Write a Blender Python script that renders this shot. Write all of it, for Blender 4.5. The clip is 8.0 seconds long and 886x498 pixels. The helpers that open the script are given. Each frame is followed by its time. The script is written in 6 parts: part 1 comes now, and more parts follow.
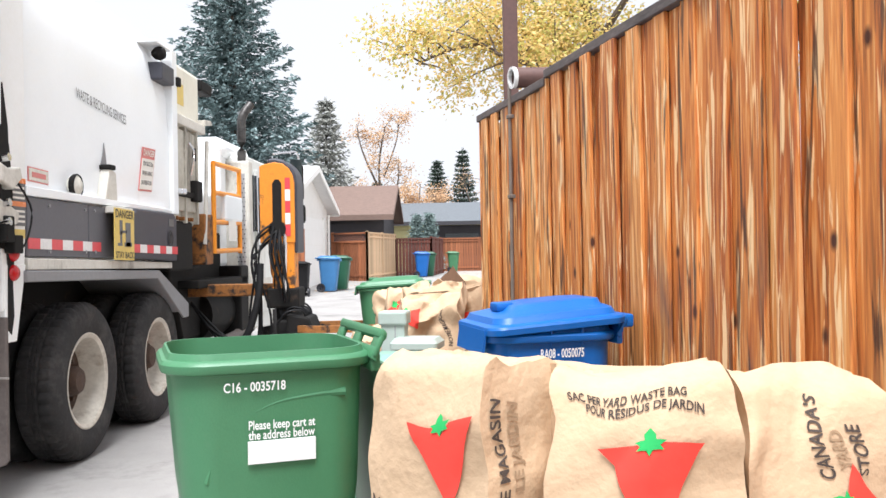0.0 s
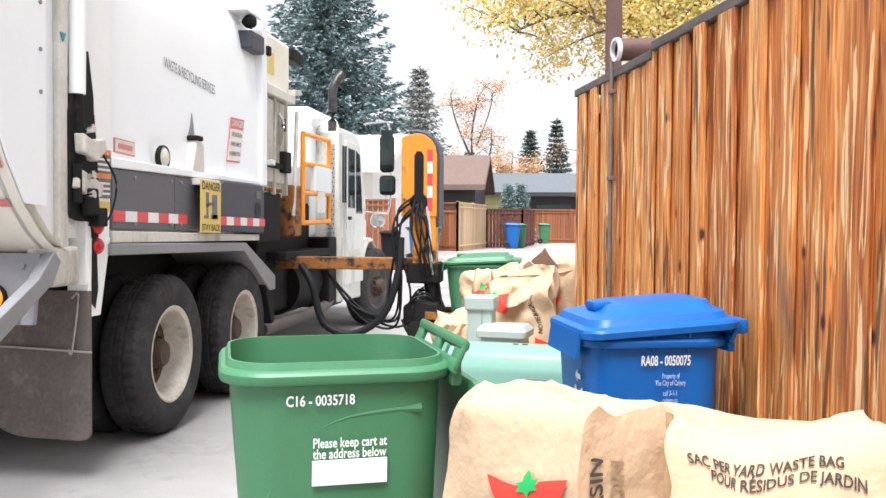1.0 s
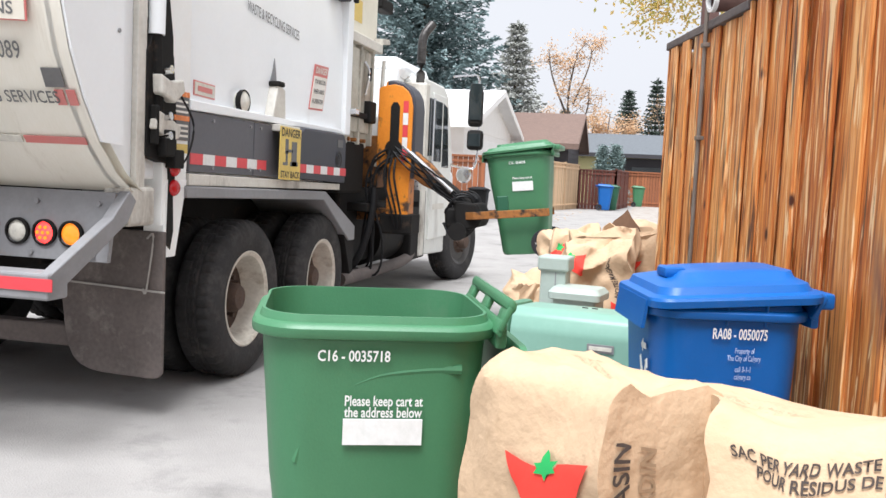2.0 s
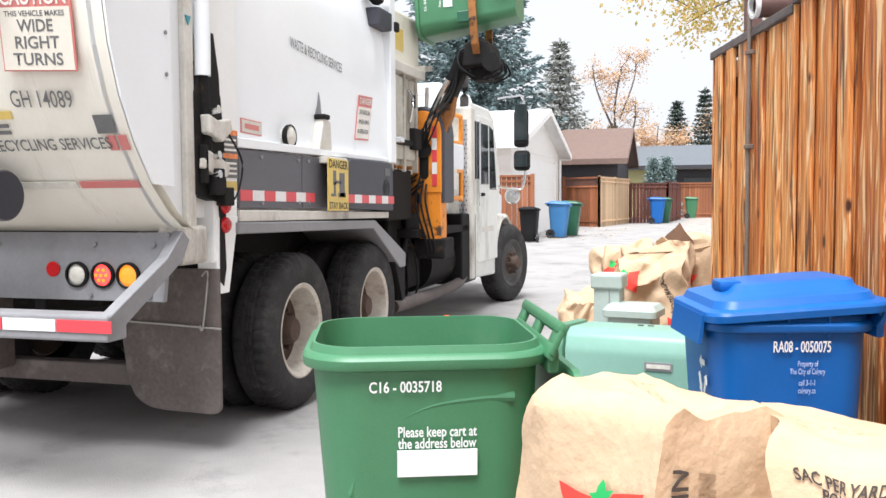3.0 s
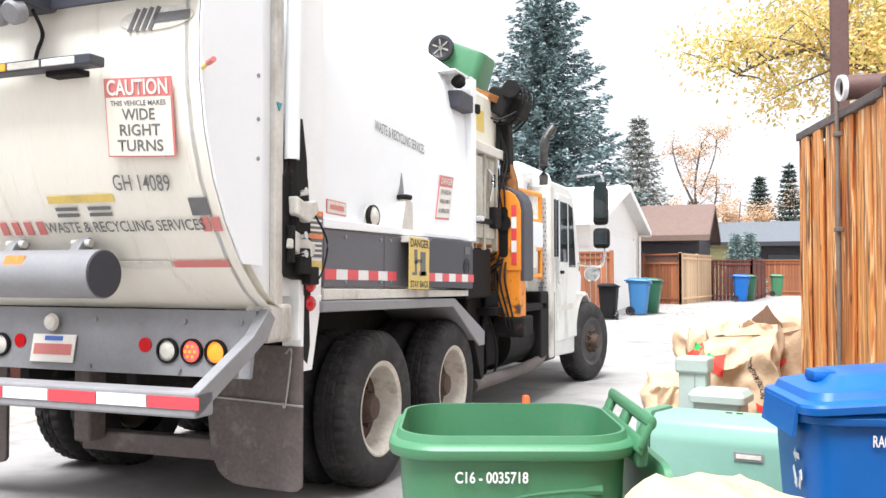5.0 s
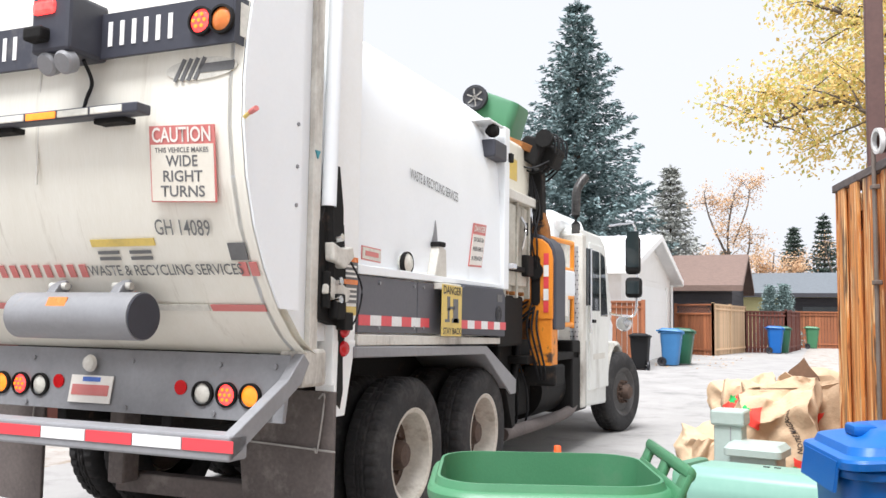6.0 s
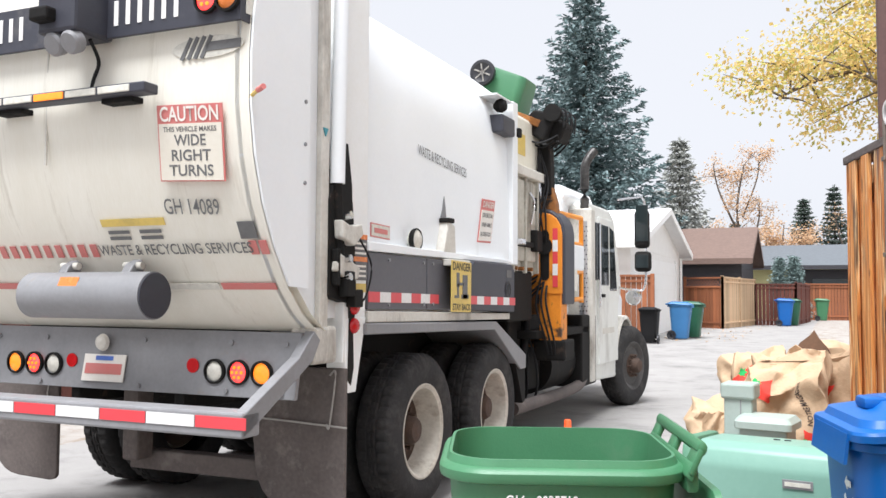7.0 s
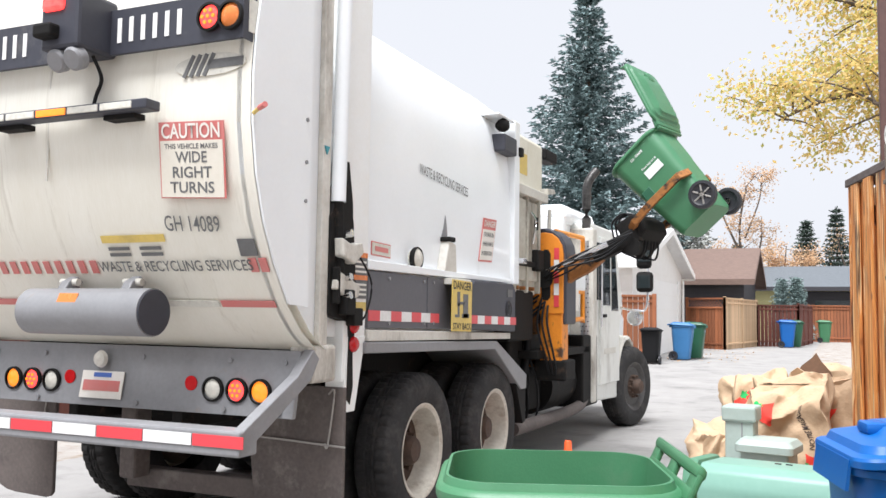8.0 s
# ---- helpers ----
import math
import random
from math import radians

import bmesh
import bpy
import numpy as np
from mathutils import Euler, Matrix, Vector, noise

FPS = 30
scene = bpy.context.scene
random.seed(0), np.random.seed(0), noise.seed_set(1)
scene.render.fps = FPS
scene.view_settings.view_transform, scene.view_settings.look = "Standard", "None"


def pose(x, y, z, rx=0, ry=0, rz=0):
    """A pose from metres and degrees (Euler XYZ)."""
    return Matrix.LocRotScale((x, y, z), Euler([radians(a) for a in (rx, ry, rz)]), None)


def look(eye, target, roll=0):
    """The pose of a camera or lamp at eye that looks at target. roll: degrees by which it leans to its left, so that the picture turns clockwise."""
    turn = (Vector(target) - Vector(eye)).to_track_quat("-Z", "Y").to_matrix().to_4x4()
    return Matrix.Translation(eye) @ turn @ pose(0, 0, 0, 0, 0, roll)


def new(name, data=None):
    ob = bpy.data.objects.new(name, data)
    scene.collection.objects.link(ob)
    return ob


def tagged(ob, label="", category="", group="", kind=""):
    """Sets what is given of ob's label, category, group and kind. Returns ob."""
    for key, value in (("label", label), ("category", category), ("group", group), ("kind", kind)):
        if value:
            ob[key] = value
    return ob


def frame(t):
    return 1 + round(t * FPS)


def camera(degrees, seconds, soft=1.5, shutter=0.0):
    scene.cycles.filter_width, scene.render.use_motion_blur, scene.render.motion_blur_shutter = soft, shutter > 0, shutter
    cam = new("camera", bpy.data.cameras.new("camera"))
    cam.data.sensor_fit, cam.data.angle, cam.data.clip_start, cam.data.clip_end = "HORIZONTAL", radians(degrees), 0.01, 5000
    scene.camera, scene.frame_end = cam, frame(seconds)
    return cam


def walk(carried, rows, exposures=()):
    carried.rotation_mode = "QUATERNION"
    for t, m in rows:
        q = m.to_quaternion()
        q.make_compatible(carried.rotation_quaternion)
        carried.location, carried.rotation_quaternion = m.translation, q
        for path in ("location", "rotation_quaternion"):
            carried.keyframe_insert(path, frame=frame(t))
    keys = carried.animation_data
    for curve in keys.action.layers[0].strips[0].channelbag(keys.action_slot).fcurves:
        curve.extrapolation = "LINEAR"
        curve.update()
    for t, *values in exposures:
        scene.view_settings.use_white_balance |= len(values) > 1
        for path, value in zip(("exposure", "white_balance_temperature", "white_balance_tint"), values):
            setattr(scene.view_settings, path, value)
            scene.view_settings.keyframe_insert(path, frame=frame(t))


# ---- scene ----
cam = camera(53.2, 8.0)
PATH = [
    (0, (2.475, -5.804, 1.323), (2.431, -3.805, 1.332), -1.0),
    (0.5, (2.486, -5.641, 1.367), (2.295, -3.65, 1.362), 0.5),
    (1, (2.464, -5.532, 1.395), (2.216, -3.548, 1.335), 0.4),
    (1.5, (2.472, -5.441, 1.383), (2.159, -3.47, 1.252), 1.8),
    (2, (2.535, -5.381, 1.382), (2.089, -3.438, 1.22), 2.7),
    (3.5, (2.553, -5.35, 1.397), (1.969, -3.439, 1.303), -0.9),
    (4, (2.565, -5.323, 1.403), (1.995, -3.408, 1.319), -0.8),
    (4.5, (2.542, -5.363, 1.413), (1.904, -3.468, 1.41), -0.4),
    (5, (2.533, -5.392, 1.421), (1.805, -3.53, 1.477), 0.0),
    (6.3, (2.522, -5.448, 1.423), (1.725, -3.622, 1.595), 0.8),
    (6.5, (2.524, -5.457, 1.425), (1.72, -3.632, 1.58), 0.6),
    (7, (2.521, -5.434, 1.426), (1.714, -3.608, 1.532), 0.3),
    (7.5, (2.515, -5.414, 1.417), (1.702, -3.591, 1.545), 0.4),
    (8, (2.524, -5.419, 1.432), (1.713, -3.597, 1.579), 0.8),
]
walk(cam, [(t, look(eye, target, roll)) for t, eye, target, roll in PATH],
     [(0, 1.16, 6150, 11), (1.0, 1.23, 6150, 11), (1.5, 1.12, 6150, 11), (2.2, 0.96, 6150, 11), (3.5, 1.28, 6150, 11), (5.0, 1.36, 6150, 11), (6.5, 1.00, 6150, 11), (8, 0.99, 6150, 11)])

from mathutils.bvhtree import BVHTree

# ---- world and light: bright overcast sky, soft high sun ----
world = bpy.data.worlds.new("overcast_sky")
scene.world = world
world.use_nodes = True
wn = world.node_tree.nodes
wl = world.node_tree.links
sky = wn.new("ShaderNodeTexSky")
sky.sky_type = "NISHITA"
sky.sun_disc = False
sky.sun_elevation, sky.sun_rotation = radians(52), radians(150)
sky.dust_density, sky.air_density = 4.0, 1.0
pale = wn.new("ShaderNodeHueSaturation")
pale.inputs["Saturation"].default_value = 0.12
pale.inputs["Value"].default_value = 0.12
cloud = wn.new("ShaderNodeMix")
cloud.data_type = "RGBA"
cloud.inputs[0].default_value = 0.86
cloud.inputs[7].default_value = (0.985, 0.985, 1.0, 1)
wl.new(sky.outputs[0], pale.inputs["Color"])
wl.new(pale.outputs[0], cloud.inputs[6])
wl.new(cloud.outputs[2], wn["Background"].inputs["Color"])
wn["Background"].inputs["Strength"].default_value = 0.50
sun = new("sun", bpy.data.lights.new("sun", "SUN"))
sun.data.energy, sun.data.angle, sun.data.color = 3.3, radians(32), (1.0, 0.985, 0.96)
sun.matrix_world = look((-0.6, -5, 12), (0, 0, 0))

# ---- helpers ----


def link_node(tree, a, b):
    tree.links.new(a, b)


def mat(name, c1, c2=None, scale=3.0, rough=0.6, metal=0.0, bump=0.1, stretch=(1, 1, 1), fine=40.0, dirt=None, dirt_at=(0.55, 0.75),
        dirt_scale=1.5, dirt_stretch=(1, 1, 1), rnd=0.0, glow=0.0, coat=0.0, spec=0.5):
    m = bpy.data.materials.new(name)
    m.use_nodes = True
    t = m.node_tree
    b = t.nodes["Principled BSDF"]
    c2 = c2 or tuple(v * 0.8 for v in c1)
    co = t.nodes.new("ShaderNodeTexCoord")
    mp = t.nodes.new("ShaderNodeMapping")
    mp.inputs["Scale"].default_value = stretch
    link_node(t, co.outputs["Object"], mp.inputs["Vector"])
    n1 = t.nodes.new("ShaderNodeTexNoise")
    n1.inputs["Scale"].default_value, n1.inputs["Detail"].default_value, n1.inputs["Roughness"].default_value = scale, 6, 0.65
    n2 = t.nodes.new("ShaderNodeTexNoise")
    n2.inputs["Scale"].default_value, n2.inputs["Detail"].default_value = fine, 4
    link_node(t, mp.outputs[0], n1.inputs["Vector"])
    link_node(t, mp.outputs[0], n2.inputs["Vector"])
    r = t.nodes.new("ShaderNodeValToRGB")
    r.color_ramp.elements[0].position, r.color_ramp.elements[1].position = 0.3, 0.7
    r.color_ramp.elements[0].color, r.color_ramp.elements[1].color = (*c2, 1), (*c1, 1)
    add = t.nodes.new("ShaderNodeMath")
    add.operation = "MULTIPLY_ADD"
    add.inputs[1].default_value, add.inputs[2].default_value = 0.35, 0
    link_node(t, n2.outputs["Fac"], add.inputs[0])
    add2 = t.nodes.new("ShaderNodeMath")
    add2.operation = "MULTIPLY_ADD"
    add2.inputs[1].default_value = 0.75
    link_node(t, n1.outputs["Fac"], add2.inputs[0])
    link_node(t, add.outputs[0], add2.inputs[2])
    link_node(t, add2.outputs[0], r.inputs["Fac"])
    col = r.outputs["Color"]
    if dirt:
        md = t.nodes.new("ShaderNodeMapping")
        md.inputs["Scale"].default_value = dirt_stretch
        link_node(t, co.outputs["Object"], md.inputs["Vector"])
        n3 = t.nodes.new("ShaderNodeTexNoise")
        n3.inputs["Scale"].default_value, n3.inputs["Detail"].default_value, n3.inputs["Roughness"].default_value = dirt_scale, 8, 0.7
        link_node(t, md.outputs[0], n3.inputs["Vector"])
        rd = t.nodes.new("ShaderNodeMapRange")
        rd.inputs["From Min"].default_value, rd.inputs["From Max"].default_value = dirt_at
        link_node(t, n3.outputs["Fac"], rd.inputs["Value"])
        mx = t.nodes.new("ShaderNodeMix")
        mx.data_type = "RGBA"
        mx.inputs[7].default_value = (*dirt, 1)
        link_node(t, rd.outputs[0], mx.inputs[0])
        link_node(t, col, mx.inputs[6])
        col = mx.outputs[2]
    if rnd:
        oi = t.nodes.new("ShaderNodeObjectInfo")
        mr = t.nodes.new("ShaderNodeMapRange")
        mr.inputs["To Min"].default_value, mr.inputs["To Max"].default_value = 1 - rnd, 1 + rnd
        link_node(t, oi.outputs["Random"], mr.inputs["Value"])
        hv = t.nodes.new("ShaderNodeHueSaturation")
        link_node(t, mr.outputs[0], hv.inputs["Value"])
        link_node(t, col, hv.inputs["Color"])
        col = hv.outputs[0]
    link_node(t, col, b.inputs["Base Color"])
    rr = t.nodes.new("ShaderNodeMapRange")
    rr.inputs["To Min"].default_value, rr.inputs["To Max"].default_value = max(0.02, rough - 0.1), min(1, rough + 0.12)
    link_node(t, n1.outputs["Fac"], rr.inputs["Value"])
    link_node(t, rr.outputs[0], b.inputs["Roughness"])
    b.inputs["Metallic"].default_value = metal
    b.inputs["Coat Weight"].default_value = coat
    b.inputs["Specular IOR Level"].default_value = spec
    if bump:
        bp = t.nodes.new("ShaderNodeBump")
        bp.inputs["Strength"].default_value, bp.inputs["Distance"].default_value = bump, 0.01
        link_node(t, n2.outputs["Fac"], bp.inputs["Height"])
        link_node(t, bp.outputs[0], b.inputs["Normal"])
    if glow:
        link_node(t, col, b.inputs["Emission Color"])
        b.inputs["Emission Strength"].default_value = glow
    return m


def cedar(name):
    """Weathered cedar: orange stain, vertical grain, black and pale streaks, knots."""
    m = bpy.data.materials.new(name)
    m.use_nodes = True
    t = m.node_tree
    b = t.nodes["Principled BSDF"]
    co = t.nodes.new("ShaderNodeTexCoord")
    oi = t.nodes.new("ShaderNodeObjectInfo")
    sh = t.nodes.new("ShaderNodeVectorMath")
    sh.operation = "MULTIPLY_ADD"
    sh.inputs[1].default_value = (1, 1, 1)
    cmb = t.nodes.new("ShaderNodeCombineXYZ")
    k = t.nodes.new("ShaderNodeMath")
    k.operation = "MULTIPLY"
    k.inputs[1].default_value = 37.0
    link_node(t, oi.outputs["Random"], k.inputs[0])
    for i in range(3):
        link_node(t, k.outputs[0], cmb.inputs[i])
    link_node(t, co.outputs["Object"], sh.inputs[0])
    link_node(t, cmb.outputs[0], sh.inputs[2])

    def grain(stretch, scale, detail, dist=0.0):
        mp = t.nodes.new("ShaderNodeMapping")
        mp.inputs["Scale"].default_value = stretch
        link_node(t, sh.outputs[0], mp.inputs["Vector"])
        n = t.nodes.new("ShaderNodeTexNoise")
        n.inputs["Scale"].default_value, n.inputs["Detail"].default_value, n.inputs["Distortion"].default_value = scale, detail, dist
        link_node(t, mp.outputs[0], n.inputs["Vector"])
        return n.outputs["Fac"]

    def ramp(fac, stops):
        r = t.nodes.new("ShaderNodeValToRGB")
        e = r.color_ramp.elements
        while len(e) < len(stops):
            e.new(0.5)
        for el, (p, c) in zip(e, stops):
            el.position, el.color = p, (*c, 1)
        link_node(t, fac, r.inputs["Fac"])
        return r.outputs["Color"]

    def mix(fac, a, c):
        x = t.nodes.new("ShaderNodeMix")
        x.data_type = "RGBA"
        link_node(t, fac, x.inputs[0])
        link_node(t, a, x.inputs[6])
        if isinstance(c, tuple):
            x.inputs[7].default_value = (*c, 1)
        else:
            link_node(t, c, x.inputs[7])
        return x.outputs[2]

    def band(fac, lo, hi, top=1.0):
        r = t.nodes.new("ShaderNodeMapRange")
        r.inputs["From Min"].default_value, r.inputs["From Max"].default_value, r.inputs["To Max"].default_value = lo, hi, top
        link_node(t, fac, r.inputs["Value"])
        return r.outputs[0]

    g1 = grain((1, 1, 0.05), 55, 8, 0.8)
    base = ramp(g1, [(0.3, (0.10, 0.022, 0.006)), (0.43, (0.46, 0.12, 0.024)), (0.55, (0.70, 0.26, 0.055)), (0.68, (0.88, 0.52, 0.22))])
    tone = ramp(oi.outputs["Random"], [(0.0, (0.30, 0.075, 0.018)), (0.5, (0.62, 0.22, 0.05)), (1.0, (0.80, 0.42, 0.14))])
    x = t.nodes.new("ShaderNodeMix")
    x.data_type = "RGBA"
    x.inputs[0].default_value = 0.36
    link_node(t, base, x.inputs[6])
    link_node(t, tone, x.inputs[7])
    col = x.outputs[2]
    col = mix(band(grain((1, 1, 0.06), 42, 6, 0.8), 0.57, 0.62, 0.85), col, (0.92, 0.64, 0.34))
    col = mix(band(grain((1, 1, 0.055), 34, 6, 0.6), 0.585, 0.65, 0.85), col, (0.05, 0.024, 0.016))
    col = mix(band(grain((1, 1, 0.22), 5, 6, 0.4), 0.61, 0.72, 0.7), col, (0.08, 0.055, 0.05))
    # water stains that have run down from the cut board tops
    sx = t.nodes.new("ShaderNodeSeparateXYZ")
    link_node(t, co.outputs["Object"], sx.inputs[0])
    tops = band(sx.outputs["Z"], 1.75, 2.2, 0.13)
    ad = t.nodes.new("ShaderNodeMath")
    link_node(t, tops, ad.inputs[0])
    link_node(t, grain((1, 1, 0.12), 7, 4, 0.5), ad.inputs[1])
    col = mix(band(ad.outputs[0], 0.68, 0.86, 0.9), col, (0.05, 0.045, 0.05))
    vo = t.nodes.new("ShaderNodeTexVoronoi")
    mp = t.nodes.new("ShaderNodeMapping")
    mp.inputs["Scale"].default_value = (1, 1, 0.55)
    link_node(t, sh.outputs[0], mp.inputs["Vector"])
    link_node(t, mp.outputs[0], vo.inputs["Vector"])
    vo.inputs["Scale"].default_value = 6.5
    kn = t.nodes.new("ShaderNodeMapRange")
    kn.inputs["From Min"].default_value, kn.inputs["From Max"].default_value = 0.12, 0.05
    link_node(t, vo.outputs["Distance"], kn.inputs["Value"])
    col = mix(kn.outputs[0], col, (0.07, 0.018, 0.006))
    link_node(t, col, b.inputs["Base Color"])
    b.inputs["Roughness"].default_value = 0.62
    bp = t.nodes.new("ShaderNodeBump")
    bp.inputs["Strength"].default_value, bp.inputs["Distance"].default_value = 0.9, 0.006
    link_node(t, g1, bp.inputs["Height"])
    link_node(t, bp.outputs[0], b.inputs["Normal"])
    return m


def mesh_of(name, bm, material, smooth=False):
    bmesh.ops.recalc_face_normals(bm, faces=bm.faces)
    me = bpy.data.meshes.new(name)
    bm.to_mesh(me)
    bm.free()
    for m in material if isinstance(material, (list, tuple)) else [material]:
        me.materials.append(m)
    if smooth:
        for p in me.polygons:
            p.use_smooth = True
        me.set_sharp_from_angle(angle=radians(38))
    return me


def part(name, bm, material, parent=None, label="", smooth=False):
    ob = new(name, mesh_of(name, bm, material, smooth))
    ob.parent = parent
    if label:
        ob["label"] = label
    return ob


def thing(name, label, category, m=None, group="", kind=""):
    e = new(name)
    if m is not None:
        e.matrix_world = m
    return tagged(e, label, category, group, kind)


def box(x0, x1, y0, y1, z0, z1, bevel=0.0, bm=None, m=None, seg=2):
    own = bm or bmesh.new()
    before = set(own.verts)
    mm = Matrix.LocRotScale(((x0 + x1) / 2, (y0 + y1) / 2, (z0 + z1) / 2), None, (abs(x1 - x0), abs(y1 - y0), abs(z1 - z0)))
    r = bmesh.ops.create_cube(own, size=1, matrix=mm)
    if bevel:
        edges = list({e for v in r["verts"] for e in v.link_edges})
        bmesh.ops.bevel(own, geom=edges, offset=bevel, segments=seg, affect="EDGES", profile=0.5)
    if m is not None:
        bmesh.ops.transform(own, matrix=m, verts=[v for v in own.verts if v not in before])
    return own


def rod(p, q, r, bm=None, n=12, r2=None, caps=True):
    own = bm or bmesh.new()
    p, q = Vector(p), Vector(q)
    d = q - p
    m = Matrix.Translation((p + q) / 2) @ d.to_track_quat("Z", "Y").to_matrix().to_4x4()
    bmesh.ops.create_cone(own, cap_ends=caps, segments=n, radius1=r, radius2=r if r2 is None else r2, depth=d.length, matrix=m)
    return own


def tube(points, r, bm=None, n=8, r2=None):
    """A bent pipe or hose along a smooth line through points."""
    own = bm or bmesh.new()
    pts = [Vector(p) for p in points]
    fine = []
    for i in range(len(pts) - 1):
        p0, p1, p2, p3 = pts[max(i - 1, 0)], pts[i], pts[i + 1], pts[min(i + 2, len(pts) - 1)]
        for s in range(5):
            u = s / 5
            fine.append(0.5 * (2 * p1 + (p2 - p0) * u + (2 * p0 - 5 * p1 + 4 * p2 - p3) * u * u + (3 * p1 - p0 - 3 * p2 + p3) * u ** 3))
    fine.append(pts[-1])
    rings = []
    for i, c in enumerate(fine):
        d = (fine[min(i + 1, len(fine) - 1)] - fine[max(i - 1, 0)]).normalized()
        q = d.to_track_quat("Z", "Y")
        rad = r if r2 is None else r + (r2 - r) * i / (len(fine) - 1)
        rings.append([own.verts.new(c + q @ Vector((rad * math.cos(a), rad * math.sin(a), 0))) for a in (2 * math.pi * k / n for k in range(n))])
    for a, b in zip(rings, rings[1:]):
        for k in range(n):
            own.faces.new((a[k], a[(k + 1) % n], b[(k + 1) % n], b[k]))
    own.faces.new(rings[0][::-1])
    own.faces.new(rings[-1])
    return own


def prism(outline, a, b, axis="x", bm=None, bevel=0.0):
    """A plate: an outline in the other two axes, between a and b along axis."""
    own = bm or bmesh.new()

    def at(u, v, w):
        return {"x": (w, u, v), "y": (u, w, v), "z": (u, v, w)}[axis]

    lo, hi = [own.verts.new(at(u, v, a)) for u, v in outline], [own.verts.new(at(u, v, b)) for u, v in outline]
    n = len(outline)
    faces = [own.faces.new(lo), own.faces.new(hi[::-1])]
    for i in range(n):
        faces.append(own.faces.new((lo[i], hi[i], hi[(i + 1) % n], lo[(i + 1) % n])))
    if bevel:
        bmesh.ops.recalc_face_normals(own, faces=faces)
        bmesh.ops.bevel(own, geom=list({e for f in faces for e in f.edges}), offset=bevel, segments=2, affect="EDGES", profile=0.5)
    return own


def lathe(profile, bm=None, n=40, axis="x", centre=(0, 0, 0)):
    """Turns (radius, along) pairs round an axis."""
    own = bm or bmesh.new()
    c = Vector(centre)
    rings = []
    for r, w in profile:
        ring = []
        for k in range(n):
            a = 2 * math.pi * k / n
            p = (w, r * math.cos(a), r * math.sin(a)) if axis == "x" else (r * math.cos(a), r * math.sin(a), w)
            ring.append(own.verts.new(c + Vector(p)))
        rings.append(ring)
    for a, b in zip(rings, rings[1:]):
        for k in range(n):
            own.faces.new((a[k], a[(k + 1) % n], b[(k + 1) % n], b[k]))
    return own


def ring_rect(cx, cy, lx, ly, r, z, n=8):
    """A rounded rectangle of points."""
    out = []
    for qx, qy, a0 in ((1, 1, 0), (-1, 1, 90), (-1, -1, 180), (1, -1, 270)):
        for k in range(n + 1):
            a = radians(a0 + 90 * k / n)
            out.append(Vector((cx + qx * (lx / 2 - r) + r * math.cos(a), cy + qy * (ly / 2 - r) + r * math.sin(a), z)))
    return out


def loft(rings, bm=None, cap_lo=True, cap_hi=True):
    own = bm or bmesh.new()
    vs = [[own.verts.new(p) for p in ring] for ring in rings]
    for a, b in zip(vs, vs[1:]):
        for k in range(len(a)):
            own.faces.new((a[k], a[(k + 1) % len(a)], b[(k + 1) % len(a)], b[k]))
    if cap_lo:
        own.faces.new(vs[0][::-1])
    if cap_hi:
        own.faces.new(vs[-1])
    return own


def writing(name, text, size, material, parent, m, width=None, deform=None, label="", cut=0, bold=1.0):
    """Lettering as a thin mesh. m places it: text runs along its x, up along its y."""
    cu = bpy.data.curves.new(name, "FONT")
    cu.offset = 0.018 * size * bold
    cu.body, cu.size, cu.align_x, cu.align_y = text, size, "CENTER", "CENTER"
    cu.resolution_u = 3
    tmp = bpy.data.objects.new(name, cu)
    me = bpy.data.meshes.new_from_object(tmp)
    bpy.data.objects.remove(tmp)
    bm = bmesh.new()
    bm.from_mesh(me)
    if width:
        xs = [v.co.x for v in bm.verts]
        k = width / (max(xs) - min(xs))
        for v in bm.verts:
            v.co.x *= k
    if cut:
        bmesh.ops.triangulate(bm, faces=bm.faces)
        bmesh.ops.subdivide_edges(bm, edges=[e for e in bm.edges if e.calc_length() > cut], cuts=1)
    bm.transform(m)
    if deform:
        for v in bm.verts:
            v.co = deform(v.co)
    me2 = bpy.data.meshes.new(name)
    bm.to_mesh(me2)
    bm.free()
    me2.materials.append(material)
    ob = new(name, me2)
    ob.parent = parent
    if label:
        ob["label"] = label
    return ob


def face_m(origin, right, up):
    """A frame for flat things: x along right, y along up."""
    r, u = Vector(right).normalized(), Vector(up).normalized()
    n = r.cross(u)
    m = Matrix((r, u, n)).transposed().to_4x4()
    m.translation = Vector(origin)
    return m


def patch(w, h, m, t=0.003, bm=None):
    """A thin plate centred on m's origin."""
    own = bm or bmesh.new()
    before = set(own.verts)
    bmesh.ops.create_cube(own, size=1, matrix=Matrix.Diagonal((w, h, t, 1)))
    bmesh.ops.transform(own, matrix=m, verts=[v for v in own.verts if v not in before])
    return own


# ---- materials ----
asphalt = mat("alley_asphalt", (0.36, 0.345, 0.33), (0.25, 0.24, 0.23), 1.2, 0.9, bump=0.6, fine=110, dirt=(0.16, 0.155, 0.15), dirt_at=(0.52, 0.78), dirt_scale=1.3)
gravel = mat("gravel_ground", (0.42, 0.39, 0.36), (0.28, 0.25, 0.22), 2.5, 0.95, bump=0.8, fine=90, dirt=(0.2, 0.13, 0.07), dirt_at=(0.5, 0.7), dirt_scale=3)
grass = mat("dry_lawn", (0.20, 0.19, 0.08), (0.10, 0.12, 0.04), 3, 0.95, bump=0.8, fine=60)
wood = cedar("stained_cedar")
